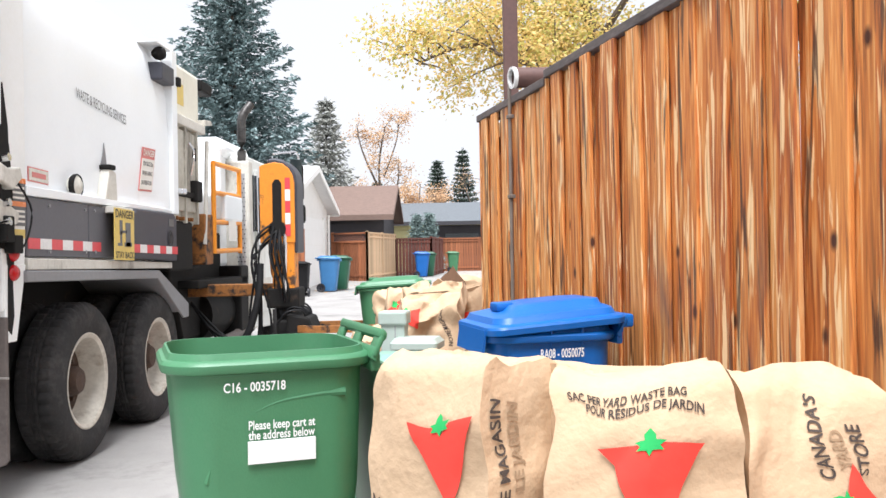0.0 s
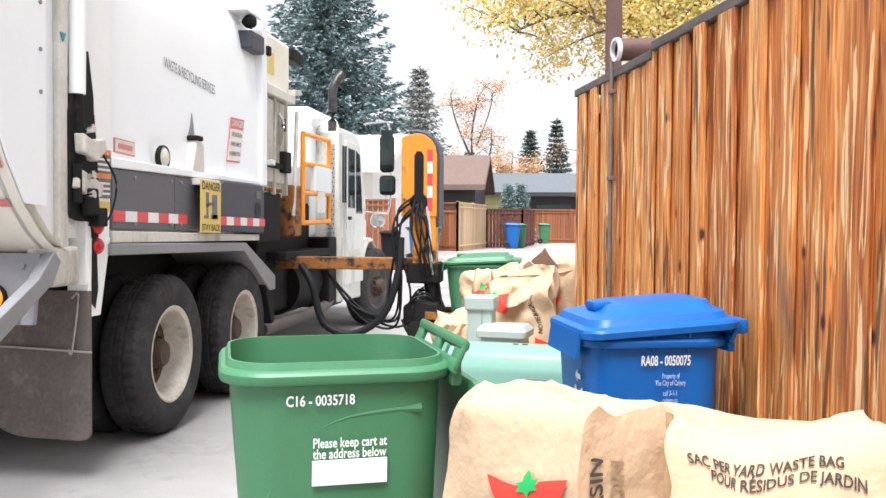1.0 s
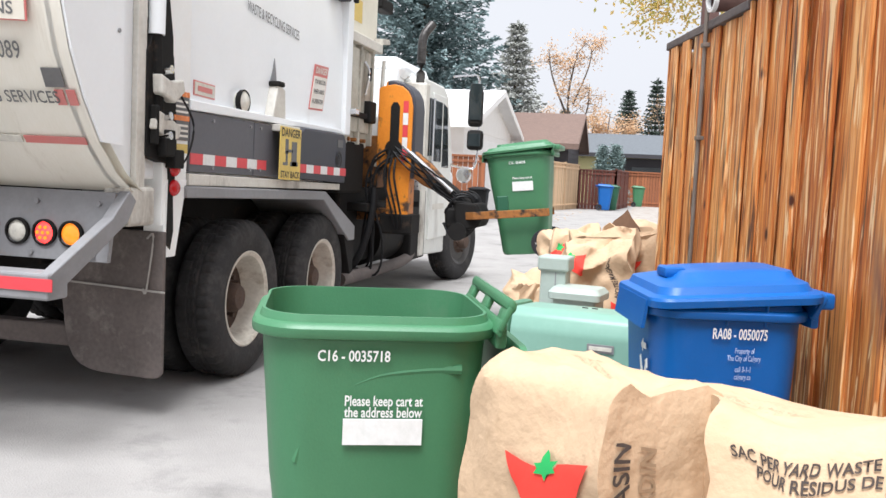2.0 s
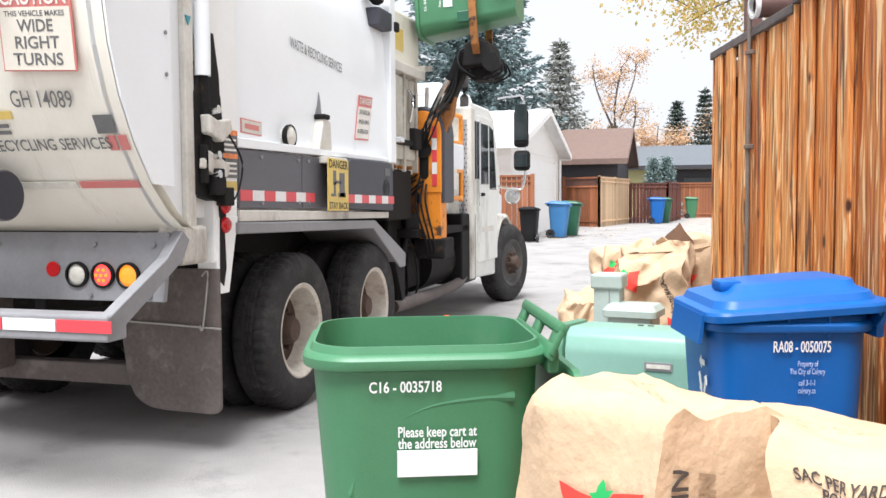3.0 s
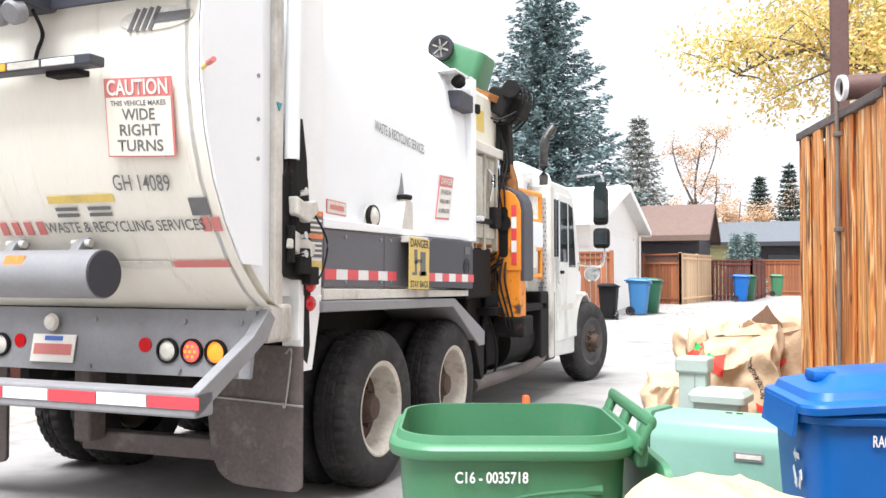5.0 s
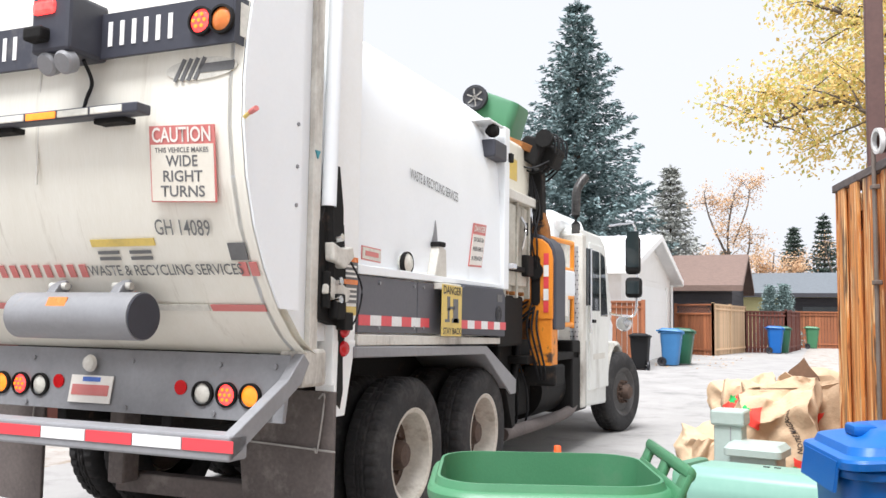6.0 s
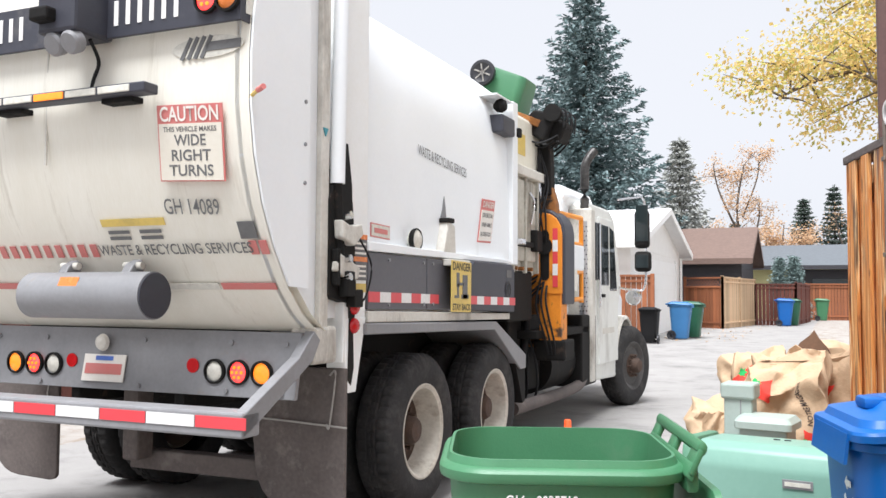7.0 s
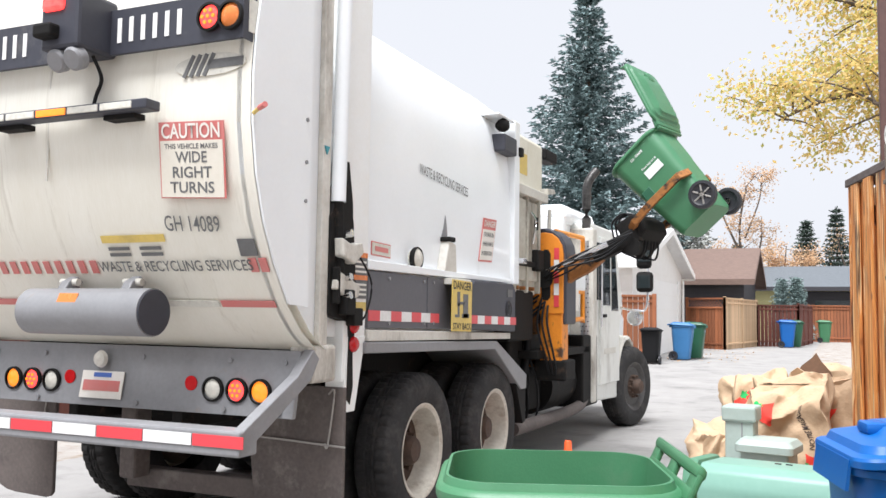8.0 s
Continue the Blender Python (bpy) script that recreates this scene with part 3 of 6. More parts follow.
# ---- wheeled carts ----
def cart(label, col, m, lid=True, lid_col=None, group="wheeled carts", plain=False):
    """A wheeled cart: +x is the handle and wheel side, front towards -x."""
    c = thing("wheeled_cart", label, "cart", m, group)
    levels = [(0.03, 0.40, 0.42, 0.02), (0.06, 0.43, 0.44, 0.02), (0.30, 0.47, 0.46, 0.015), (0.62, 0.535, 0.50, 0.005), (0.66, 0.55, 0.51, 0.005),
              (0.90, 0.59, 0.535, 0.0), (0.935, 0.595, 0.54, 0.0)]
    rings = [ring_rect(cx, 0, lx, ly, 0.085 + 0.04 * step(0.3, 0.9, z), z) for z, lx, ly, cx in levels]
    rim = [ring_rect(0, 0, 0.63, 0.565, 0.13, 0.938), ring_rect(0, 0, 0.645, 0.58, 0.14, 0.940), ring_rect(0, 0, 0.652, 0.587, 0.145, 0.946),
           ring_rect(0, 0, 0.652, 0.587, 0.145, 0.958), ring_rect(0, 0, 0.638, 0.573, 0.14, 0.966), ring_rect(0, 0, 0.615, 0.552, 0.135, 0.968),
           ring_rect(0, 0, 0.60, 0.54, 0.13, 0.982), ring_rect(0, 0, 0.585, 0.525, 0.125, 0.982)]
    inner = [ring_rect(cx, 0, lx - 0.02, ly - 0.02, 0.08 + 0.04 * step(0.3, 0.9, z), z + 0.01) for z, lx, ly, cx in reversed(levels)]
    part("body", loft(rings + rim + inner), col, c, smooth=True)
    bm = bmesh.new()
    for y in (-0.225, 0.0, 0.225):
        box(-0.008, 0.008, y - 0.036, y + 0.036, -0.01, 0.045, 0.005, bm)
    box(-0.014, 0.014, -0.259, 0.259, 0.034, 0.060, 0.010, bm)
    box(-0.010, 0.012, -0.257, 0.257, -0.02, 0.012, 0.005, bm)
    bm.transform(pose(0.322, 0, 0.965, 0, 32, 0))
    box(0.31, 0.342, -0.24, 0.24, 0.92, 0.965, 0.008, bm)
    part("handle", bm, col, c, smooth=True)
    bm = rod((0.20, -0.25, 0.13), (0.20, 0.25, 0.13), 0.012)
    part("axle", bm, steel_grey, c)
    for sgn in (-1, 1):
        w = lathe([(0.03, -0.03), (0.03, -0.018), (0.085, -0.018), (0.10, -0.028), (0.128, -0.025), (0.13, 0.0), (0.128, 0.025), (0.10, 0.028), (0.085, 0.018), (0.03, 0.018), (0.03, 0.03)], n=24)
        w.transform(Matrix.Translation((0.225, sgn * 0.285, 0.13)) @ pose(0, 0, 0, 0, 0, 90))
        wh = part("wheel", w, wheel_black, c, smooth=True)
        if not plain:
            sp = bmesh.new()
            for i in range(6):
                a = radians(60 * i)
                rod((0, 0, 0), (0.09 * math.cos(a), 0, 0.09 * math.sin(a)), 0.010, sp, 6)
            sp.transform(Matrix.Translation((0.225, sgn * 0.300, 0.13)))
            part("spokes", sp, steel_grey, wh)
    if lid:
        lc = lid_col or col
        rl = [ring_rect(-0.33, 0, 0.66, 0.59, 0.08, -0.022), ring_rect(-0.33, 0, 0.675, 0.605, 0.085, -0.02), ring_rect(-0.33, 0, 0.678, 0.61, 0.085, -0.002), ring_rect(-0.33, 0, 0.67, 0.60, 0.085, 0.006),
              ring_rect(-0.33, 0, 0.61, 0.54, 0.08, 0.012), ring_rect(-0.33, 0, 0.585, 0.515, 0.08, 0.032), ring_rect(-0.30, 0, 0.46, 0.40, 0.07, 0.044), ring_rect(-0.29, 0, 0.42, 0.36, 0.06, 0.062), ring_rect(-0.29, 0, 0.25, 0.24, 0.05, 0.068)]
        for ring in rl:
            for p_ in ring:
                p_.z += 0.05 * (p_.x + 0.33)
        bm = loft(rl)
        loft([[Vector((x, y, z)) for x, y, z in ((-0.685, -w_, -0.10), (-0.672, -w_, -0.10), (-0.66, -w_ - 0.01, -0.02), (-0.672, -w_ - 0.01, -0.02))] for w_ in (0.21, 0.1, 0.0, -0.1, -0.21)], bm)
        lp = part("lid", bm, lc, c, smooth=True)
        lp.location = (0.345, 0, 1.0)
        g = box(-0.56, -0.47, -0.06, 0.06, 0.03, 0.062, 0.012)
        part("lid_grip", g, lc, lp, smooth=True)
        h = box(-0.03, 0.05, -0.25, 0.25, -0.025, 0.02, 0.01)
        part("hinge", h, lc, lp, smooth=True)
    return c


# the open green cart near the camera
GREEN = pose(1.927, -3.434, 0, 0, 0, 21) @ Matrix.Diagonal((0.81, 0.86, 1.11, 1))
near = cart("open green plastic wheeled cart with white lettering, lid hanging behind", cart_green, GREEN, lid=False)
SIDE = (1, 0, 0)
writing("number_code", "C16 - 0035718", 0.029, cart_print, near, face_m((-0.060, -0.2795, 0.907), SIDE, (0, -0.07, 1)), width=0.183)
writing("lettering", "Please keep cart at", 0.028, cart_print, near, face_m((0.02, -0.2745, 0.822), SIDE, (0, -0.075, 1)), width=0.2)
writing("lettering", "the address below", 0.028, cart_print, near, face_m((0.02, -0.2725, 0.800), SIDE, (0, -0.075, 1)), width=0.2)
part("address_label", patch(0.204, 0.050, face_m((0.02, -0.2700, 0.763), SIDE, (0, -0.075, 1)), 0.004), cart_print, near, "blank white address label")
bm = loft([ring_rect(0, 0, 0.64, 0.56, 0.05, 0), ring_rect(0, 0, 0.655, 0.575, 0.05, 0.006), ring_rect(0, 0, 0.655, 0.575, 0.05, 0.024), ring_rect(0, 0, 0.60, 0.52, 0.05, 0.034), ring_rect(0, 0, 0.56, 0.48, 0.05, 0.05)])
bm.transform(pose(0.385, 0, 0.60, 0, 87, 0))
part("lid", bm, cart_green, near, "lid hanging down behind the cart", smooth=True)
part("moulded_arch", tube([(-0.20, -0.2435, 0.70), (-0.15, -0.2505, 0.80), (-0.02, -0.2565, 0.862), (0.12, -0.2585, 0.880), (0.22, -0.2585, 0.882)], 0.010, n=8), cart_green, near, smooth=True)
part("red_tag", box(0.31, 0.32, -0.27, -0.245, 0.60, 0.74, 0.003), bag_red, near, "small red plastic tag")

# the blue recycling cart against the fence
blue = cart("blue plastic recycling cart with closed lid and white lettering", cart_blue, pose(2.744, -2.474, 0.0, 0, 0, 15) @ Matrix.Diagonal((0.77, 0.82, 1.07, 1)), plain=False)
writing("number_code", "RA08 - 0050075", 0.042, cart_print, blue, face_m((0.022, -0.2795, 0.900), SIDE, (0, -0.07, 1)), width=0.21)
for i, (txt, w) in enumerate((("Property of", 0.075), ("The City of Calgary", 0.13), ("call 3-1-1", 0.06), ("calgary.ca", 0.065))):
    writing("lettering", txt, 0.022, cart_print_thin, blue, face_m((0.045, -0.2755 + 0.0018 * i, 0.855 - 0.021 * i - (0.01 if i > 1 else 0)), SIDE, (0, -0.075, 1)), width=w)
for i in range(3):
    a = radians(90 + 120 * i)
    arrow = prism([(-0.028, -0.008), (0.012, -0.008), (0.012, -0.018), (0.034, 0.0), (0.012, 0.018), (0.012, 0.008), (-0.028, 0.008)], -0.001, 0.002, "z")
    arrow.transform(face_m((-0.2955, -0.12, 0.80), (0, -1, 0), (-0.05, 0, 1)) @ pose(0.036 * math.cos(a), 0.04 * math.sin(a), 0, 0, 0, 90 + math.degrees(a)))
    part("recycling_arrow", arrow, cart_print, blue, "white recycling arrow")
for x in (-0.03, 0.12):
    part("rib", rod((x, -0.272, 0.925), (x, -0.286, 0.985), 0.006), cart_blue, blue)

# carts further up the alley
far_specs = [("black plastic wheeled cart standing beside a garage", cart_black, cart_black, -1.89, 17.9, -90),
             ("faded blue plastic wheeled cart beside a garage door", cart_pale_blue, cart_pale_blue, -1.48, 20.4, 180),
             ("dark green wheeled cart behind a blue one", cart_green_dark, cart_green_dark, -1.27, 21.3, 180),
             ("bright blue wheeled cart by a red-brown fence", cart_blue, cart_blue, 0.79, 31.2, 180),
             ("green wheeled cart beside a blue one", cart_green_dark, cart_green_dark, 1.03, 31.95, 180),
             ("green wheeled cart at the alley's far fence", cart_green, cart_green, 2.0, 40.5, 180)]
for label, col, lc, x, y, turn in far_specs:
    fc = cart(label, col, pose(x, y, ground_z(x, y), 0, 0, turn) @ Matrix.Diagonal((*([0.88] * 3 if col is cart_black else [1.0] * 3), 1)), lid_col=lc, plain=True)
    part("label_plate", patch(0.1, 0.05, face_m((-0.285, 0, 0.8), (0, -1, 0), (-0.08, 0, 1)), 0.004), cart_print_thin, fc)

# the cart that the arm lifts
LIFTED = cart("green wheeled cart gripped and tipped by the truck's arm", cart_green, pose(1.85, 2.95, 0.02))
writing("number_code", "C16 - 0044098", 0.036, cart_print, LIFTED, face_m((0.0, -0.273, 0.875), SIDE, (0, -0.07, 1)), width=0.15)
writing("lettering", "Please keep cart at", 0.03, cart_print, LIFTED, face_m((0.04, -0.2625, 0.735), SIDE, (0, -0.075, 1)), width=0.18)
part("address_label", patch(0.19, 0.085, face_m((0.04, -0.2575, 0.66), SIDE, (0, -0.075, 1)), 0.004), cart_print, LIFTED, "blank white address label")
part("pocket", box(-0.21, -0.10, -0.252, -0.235, 0.42, 0.58, 0.01), cart_green_dark, LIFTED)


# ---- paper yard waste bags ----
TURN_F = pose(0, 0, 0, 31, 17, 43).to_3x3()


def facet(p, cell):
    """Piecewise flat displacement with sharp creases, as in crumpled paper."""
    q = TURN_F @ p / cell
    i = Vector((math.floor(q.x), math.floor(q.y), math.floor(q.z)))
    fr = q - i
    order = sorted(range(3), key=lambda k: -fr[k])
    at = i.copy()
    value = (1 - fr[order[0]]) * (noise.cell_vector(at + Vector((0.5, 0.5, 0.5))) - Vector((0.5, 0.5, 0.5)))
    for k, a in enumerate(order):
        at[a] += 1
        weight = fr[a] - (fr[order[k + 1]] if k < 2 else 0)
        value += weight * (noise.cell_vector(at + Vector((0.5, 0.5, 0.5))) - Vector((0.5, 0.5, 0.5)))
    return value * 2


def bag_deform(seed, w, d, h, squash=0.0, lean=0.0, rough=1.0):
    """The crumpling of one filled bag: a bulging box whose top closes in folds."""
    off = Vector((seed * 3.7, seed * 1.3, seed * 2.1))

    def f(p):
        x, y, z = p
        u = z / h
        bulge = 1 + 0.09 * math.sin(math.pi * min(1, u * 1.05)) ** 0.7
        close = 1 - 0.22 * step(0.90, 1.05, u)
        q = Vector((x * bulge, y * bulge * close, z))
        q.z -= squash * h * step(0.7, 1.0, u) * (0.5 + noise.noise(Vector((x * 5, y * 5, 0)) + off))
        n1 = noise.noise_vector(Vector((x * 5, y * 5, z * 4)) + off)
        amp = rough * (0.30 + 0.70 * step(0.55, 0.97, u)) * min(1, u * 4 + 0.2)
        q += n1 * 0.014 * amp
        q += facet(Vector((x, y, z * 0.8)) + off, 0.17) * 0.046 * amp
        q += facet(Vector((x, y, z)) - off, 0.075) * 0.022 * amp
        q.x += lean * u * u
        return q

    return f


def bag(label, m, seed, w=0.42, d=0.31, h=0.9, squash=0.0, lean=0.0, opened=False, rough=1.0):
    b = thing("yard_waste_bag", label, "paper bag", m, "yard waste bags")
    f = bag_deform(seed, w, d, h, squash, lean, rough)
    bm = bmesh.new()
    nu, nd, nz = 34, 26, 60
    per = [(-w / 2 + w * i / nu, -d / 2) for i in range(nu)] + [(w / 2, -d / 2 + d * i / nd) for i in range(nd)]
    per += [(w / 2 - w * i / nu, d / 2) for i in range(nu)] + [(-w / 2, d / 2 - d * i / nd) for i in range(nd)]
    rings = [[Vector((x, y, h * k / nz)) for x, y in per] for k in range(nz + 1)]
    lift = 0.035
    if not opened:
        for s_, z_ in ((0.95, h + 0.012), (0.85, h + lift * 0.7), (0.7, h + lift), (0.55, h + lift), (0.4, h + lift), (0.25, h + lift), (0.12, h + lift)):
            rings.append([Vector((x * (0.93 + 0.07 * s_), y * s_, z_)) for x, y in per])
    else:
        for s_, z_ in ((0.96, h - 0.03), (0.9, h - 0.25)):
            rings.append([Vector((x * s_, y * s_, z_)) for x, y in per])
    rings = [[f(p) for p in r] for r in rings]
    loft(rings, bm)
    bmesh.ops.recalc_face_normals(bm, faces=bm.faces)
    tree = BVHTree.FromBMesh(bm)

    def on_paper(p, lift_=0.0025):
        """The place on the crumpled sack where a point of the flat bag comes to lie, just proud of it."""
        q = f(p)
        co, nrm, _, _ = tree.find_nearest(q)
        if nrm.dot(co - Vector((0, 0, co.z))) < 0:
            nrm = -nrm
        return co + nrm * lift_

    part("sack", bm, paper, b, smooth=True)
    return b, on_paper


def bag_print(b, f, w, d, side, items):
    """Prints that follow the crumpled paper. side: the face they lie on; items: (kind, u, v, size, ...)."""
    eps = 0.004
    fr = {"front": face_m((0, -d / 2 - eps, 0), (1, 0, 0), (0, 0, 1)), "right": face_m((w / 2 + eps, 0, 0), (0, 1, 0), (0, 0, 1)),
          "left": face_m((-w / 2 - eps, 0, 0), (0, -1, 0), (0, 0, 1))}[side]
    for kind, u, v, size, *more in items:
        if kind == "emblem":
            tri = [(-0.5, 0.40), (-0.14, 0.36), (0.0, 0.22), (0.14, 0.36), (0.5, 0.40), (0.05, -0.52), (-0.05, -0.52)]
            leaf = [(x * 0.62, 0.17 + y * 0.62) for x, y in ((-0.05, 0.16), (-0.22, 0.18), (-0.16, 0.26), (-0.26, 0.36), (-0.10, 0.36), (-0.09, 0.46), (0, 0.56), (0.09, 0.46), (0.10, 0.36), (0.26, 0.36), (0.16, 0.26), (0.22, 0.18), (0.05, 0.16), (0, 0.06))]
            turn = pose(0, 0, 0, 0, 0, more[0] if more else 0)
            for name, shape, mm, dz in (("emblem", tri, bag_red, 0.0), ("emblem_leaf", leaf, bag_leaf, 0.003)):
                bm = bmesh.new()
                bm.faces.new([bm.verts.new((x * size, y * size, dz)) for x, y in shape])
                bmesh.ops.triangulate(bm, faces=bm.faces)
                for _ in range(5):
                    bmesh.ops.subdivide_edges(bm, edges=[e for e in bm.edges if e.calc_length() > 0.014], cuts=1)
                bmesh.ops.triangulate(bm, faces=bm.faces)
                bm.transform(fr @ Matrix.Translation((u, v, 0)) @ turn)
                for vert in bm.verts:
                    vert.co = f(vert.co, 0.005 if mm is bag_red else 0.007)
                part(name, bm, mm, b, "red printed wedge" if mm is bag_red else "green printed leaf", smooth=True)
        else:
            text, width, turn, mm = more
            writing("lettering", text, size, mm, b, fr @ Matrix.Translation((u, v, 0)) @ pose(0, 0, 0, 0, 0, turn), width=width, deform=f, cut=0.02)


GZ = 0.10
b1, f1 = bag("filled kraft paper yard waste bag with red wedge print", pose(2.495, -4.184, GZ - 0.03, 0, 0, -48), 1, w=0.27, d=0.25, h=1.035, rough=0.62)
bag_print(b1, f1, 0.27, 0.25, "front", [("emblem", 0.045, 0.90, 0.155), ("text", 0.0, 0.79, 0.045, "NOTRE MAGASIN", 0.25, 0, bag_black)])
bag_print(b1, f1, 0.27, 0.25, "right", [("text", -0.085, 0.86, 0.034, "NOTRE MAGASIN", 0.26, 90, bag_black), ("text", -0.05, 0.86, 0.030, "POUR LE JARDIN", 0.26, 90, bag_brown)])
b2, f2 = bag("filled kraft paper bag with printed heading and red wedge", pose(2.775, -4.215, GZ - 0.02, 0, 0, -5), 2, w=0.29, d=0.25, h=1.01, rough=0.6)
bag_print(b2, f2, 0.29, 0.25, "front", [("text", -0.02, 1.0, 0.022, "SAC PER YARD WASTE BAG", 0.185, -2, bag_black), ("text", 0.005, 0.978, 0.022, "POUR RÉSIDUS DE JARDIN", 0.185, -4, bag_black), ("emblem", 0.015, 0.855, 0.155)])
b3, f3 = bag("filled kraft paper bag leaning beside the cedar fence", pose(3.07, -4.17, GZ - 0.02, 0, 0, 12), 3, w=0.27, d=0.24, h=0.985, rough=0.65)
bag_print(b3, f3, 0.27, 0.24, "front", [("text", 0.0, 0.925, 0.03, "CANADA'S", 0.12, 90, bag_black), ("text", 0.03, 0.91, 0.027, "YARD", 0.06, 90, bag_brown), ("text", 0.06, 0.91, 0.03, "STORE", 0.08, 90, bag_black), ("emblem", 0.05, 0.80, 0.14, 60)])
b4, f4 = bag("bulging kraft paper yard waste bag by grey pedestals", pose(2.26, -0.07, 0.08, 0, 0, 4), 4, w=0.38, d=0.34, h=0.98, squash=0.09, rough=1.15)
bag_print(b4, f4, 0.38, 0.34, "front", [("emblem", -0.11, 0.86, 0.14, 25), ("text", 0.10, 0.78, 0.03, "NOTRE MAGASIN", 0.24, 90, bag_black), ("emblem", 0.12, 0.58, 0.12, 90)])
b5, f5 = bag("kraft paper yard waste bag with a torn open top", pose(2.47, 0.27, 0.09, 0, 0, -12), 5, w=0.36, d=0.30, h=1.0, rough=1.1, opened=True)
bag_print(b5, f5, 0.36, 0.30, "front", [("emblem", -0.03, 0.74, 0.2)])
bm = prism([(-0.13, 0), (0.10, 0.0), (0.08, 0.04), (0.02, 0.10), (-0.015, 0.15), (-0.035, 0.12), (-0.09, 0.07)], -0.004, 0.004, "y")
bm.transform(pose(-0.06, -0.02, 1.0, -18, 0, -8))
part("torn_flap", bm, paper_in, b5, "dark brown inside of the torn top")
bm = prism([(-0.16, 0.0), (0.18, 0.0), (0.16, 0.06), (0.05, 0.03), (-0.05, 0.05), (-0.13, 0.11), (-0.17, 0.08)], -0.004, 0.004, "y")
bm.transform(pose(0.0, -0.12, 0.96, 20, 0, 0))
part("front_flap", bm, paper, b5, "crumpled front edge of the torn top")
b6, f6 = bag("crumpled kraft paper bag behind others", pose(2.09, 0.36, 0.06, 0, 0, 20), 6, w=0.36, d=0.30, h=1.0, squash=0.08, rough=1.2)
bag_print(b6, f6, 0.36, 0.30, "front", [("emblem", -0.11, 0.90, 0.14, 30)])
b7, f7 = bag("squat crumpled kraft paper bag on the ground", pose(1.91, 0.05, 0.04, 0, 0, 15), 7, w=0.30, d=0.28, h=0.78, squash=0.15, rough=1.6)
b8, f8 = bag("open-topped kraft paper bag beside the fence end", pose(2.60, 0.66, 0.1, 0, 0, -5), 8, w=0.38, d=0.32, h=1.0, rough=1.0)

# ---- utility boxes ----
ub = thing("utility_box", "green steel utility box with sloped lid and number plate", "utility box", pose(2.285, -1.662, 0.11, 0, 0, -8) @ Matrix.Diagonal((0.82, 0.77, 0.958, 1)))
prof = [(-0.27, 0), (0.27, 0), (0.27, 0.74), (0.22, 0.77), (-0.17, 0.79), (-0.235, 0.765), (-0.265, 0.70)]
part("cabinet", prism(prof, -0.30, 0.34, "x", bevel=0.015), box_green, ub, smooth=True)
part("end_cap", prism([(a * 1.015, z * 1.012) for a, z in prof], -0.37, -0.305, "x", bevel=0.018), box_green_end, ub, "darker green rounded end cap", smooth=True)
plate = part("number_plate", patch(0.13, 0.034, face_m((0.16, -0.271, 0.655), (1, 0, 0), (0, -0.1, 1)), 0.006), chassis_grey, ub, "small embossed plate")
part("number_bar", patch(0.11, 0.016, face_m((0.16, -0.2755, 0.655), (1, 0, 0), (0, -0.1, 1)), 0.003), lens_clear, ub)
for x in (0.02, 0.07):
    part("lid_slot", patch(0.03, 0.008, face_m((x, 0.02, 0.786), (1, 0, 0), (0, 1, 0)), 0.004), sign_black, ub)
pa = thing("cable_pedestal", "narrow grey-green cable pedestal with a square cap", "utility box", pose(2.065, -0.56, 0.08, 0, 0, -6), "cable pedestals")
part("body", box(-0.07, 0.07, -0.07, 0.07, 0, 0.83, 0.008), pedestal_grey, pa)
part("cap", box(-0.085, 0.085, -0.085, 0.085, 0.825, 0.905, 0.012), pedestal_grey, pa)
part("door_seam", box(0.012, 0.018, -0.0725, -0.069, 0.05, 0.82), chassis_grey, pa)
pb = thing("cable_pedestal", "wide grey-green cable pedestal with an overhanging lid", "utility box", pose(2.205, -0.68, 0.08, 0, 0, -10) @ Matrix.Diagonal((1.08, 0.993, 1.052, 1)), "cable pedestals")
part("body", prism([(-0.12, 0), (0.12, 0), (0.105, 0.70), (-0.105, 0.70)], -0.10, 0.10, "y", bevel=0.012), pedestal_grey, pb)
part("cap", loft([ring_rect(0, 0, 0.25, 0.24, 0.03, 0.66), ring_rect(0, 0, 0.26, 0.25, 0.03, 0.665), ring_rect(0, 0, 0.26, 0.25, 0.03, 0.695), ring_rect(0, 0, 0.22, 0.21, 0.03, 0.72)]), pedestal_grey, pb)
for z in (0.5, 0.54, 0.58):
    part("vent_slot", patch(0.09, 0.008, face_m((-0.02, -0.1035, z), (1, 0, 0), (0, 0, 1)), 0.004), chassis_grey, pb)

cone = thing("traffic_cone", "small orange traffic cone on the asphalt beside the truck", "traffic cone", pose(0.586, 1.39, 0))
part("cone_body", lathe([(0.0, 0.46), (0.022, 0.46), (0.028, 0.45), (0.03, 0.40), (0.045, 0.36), (0.042, 0.35), (0.11, 0.03)], axis="z", n=28), cone_orange, cone, smooth=True)
part("base", box(-0.15, 0.15, -0.15, 0.15, 0, 0.03, 0.012), cone_orange, cone)


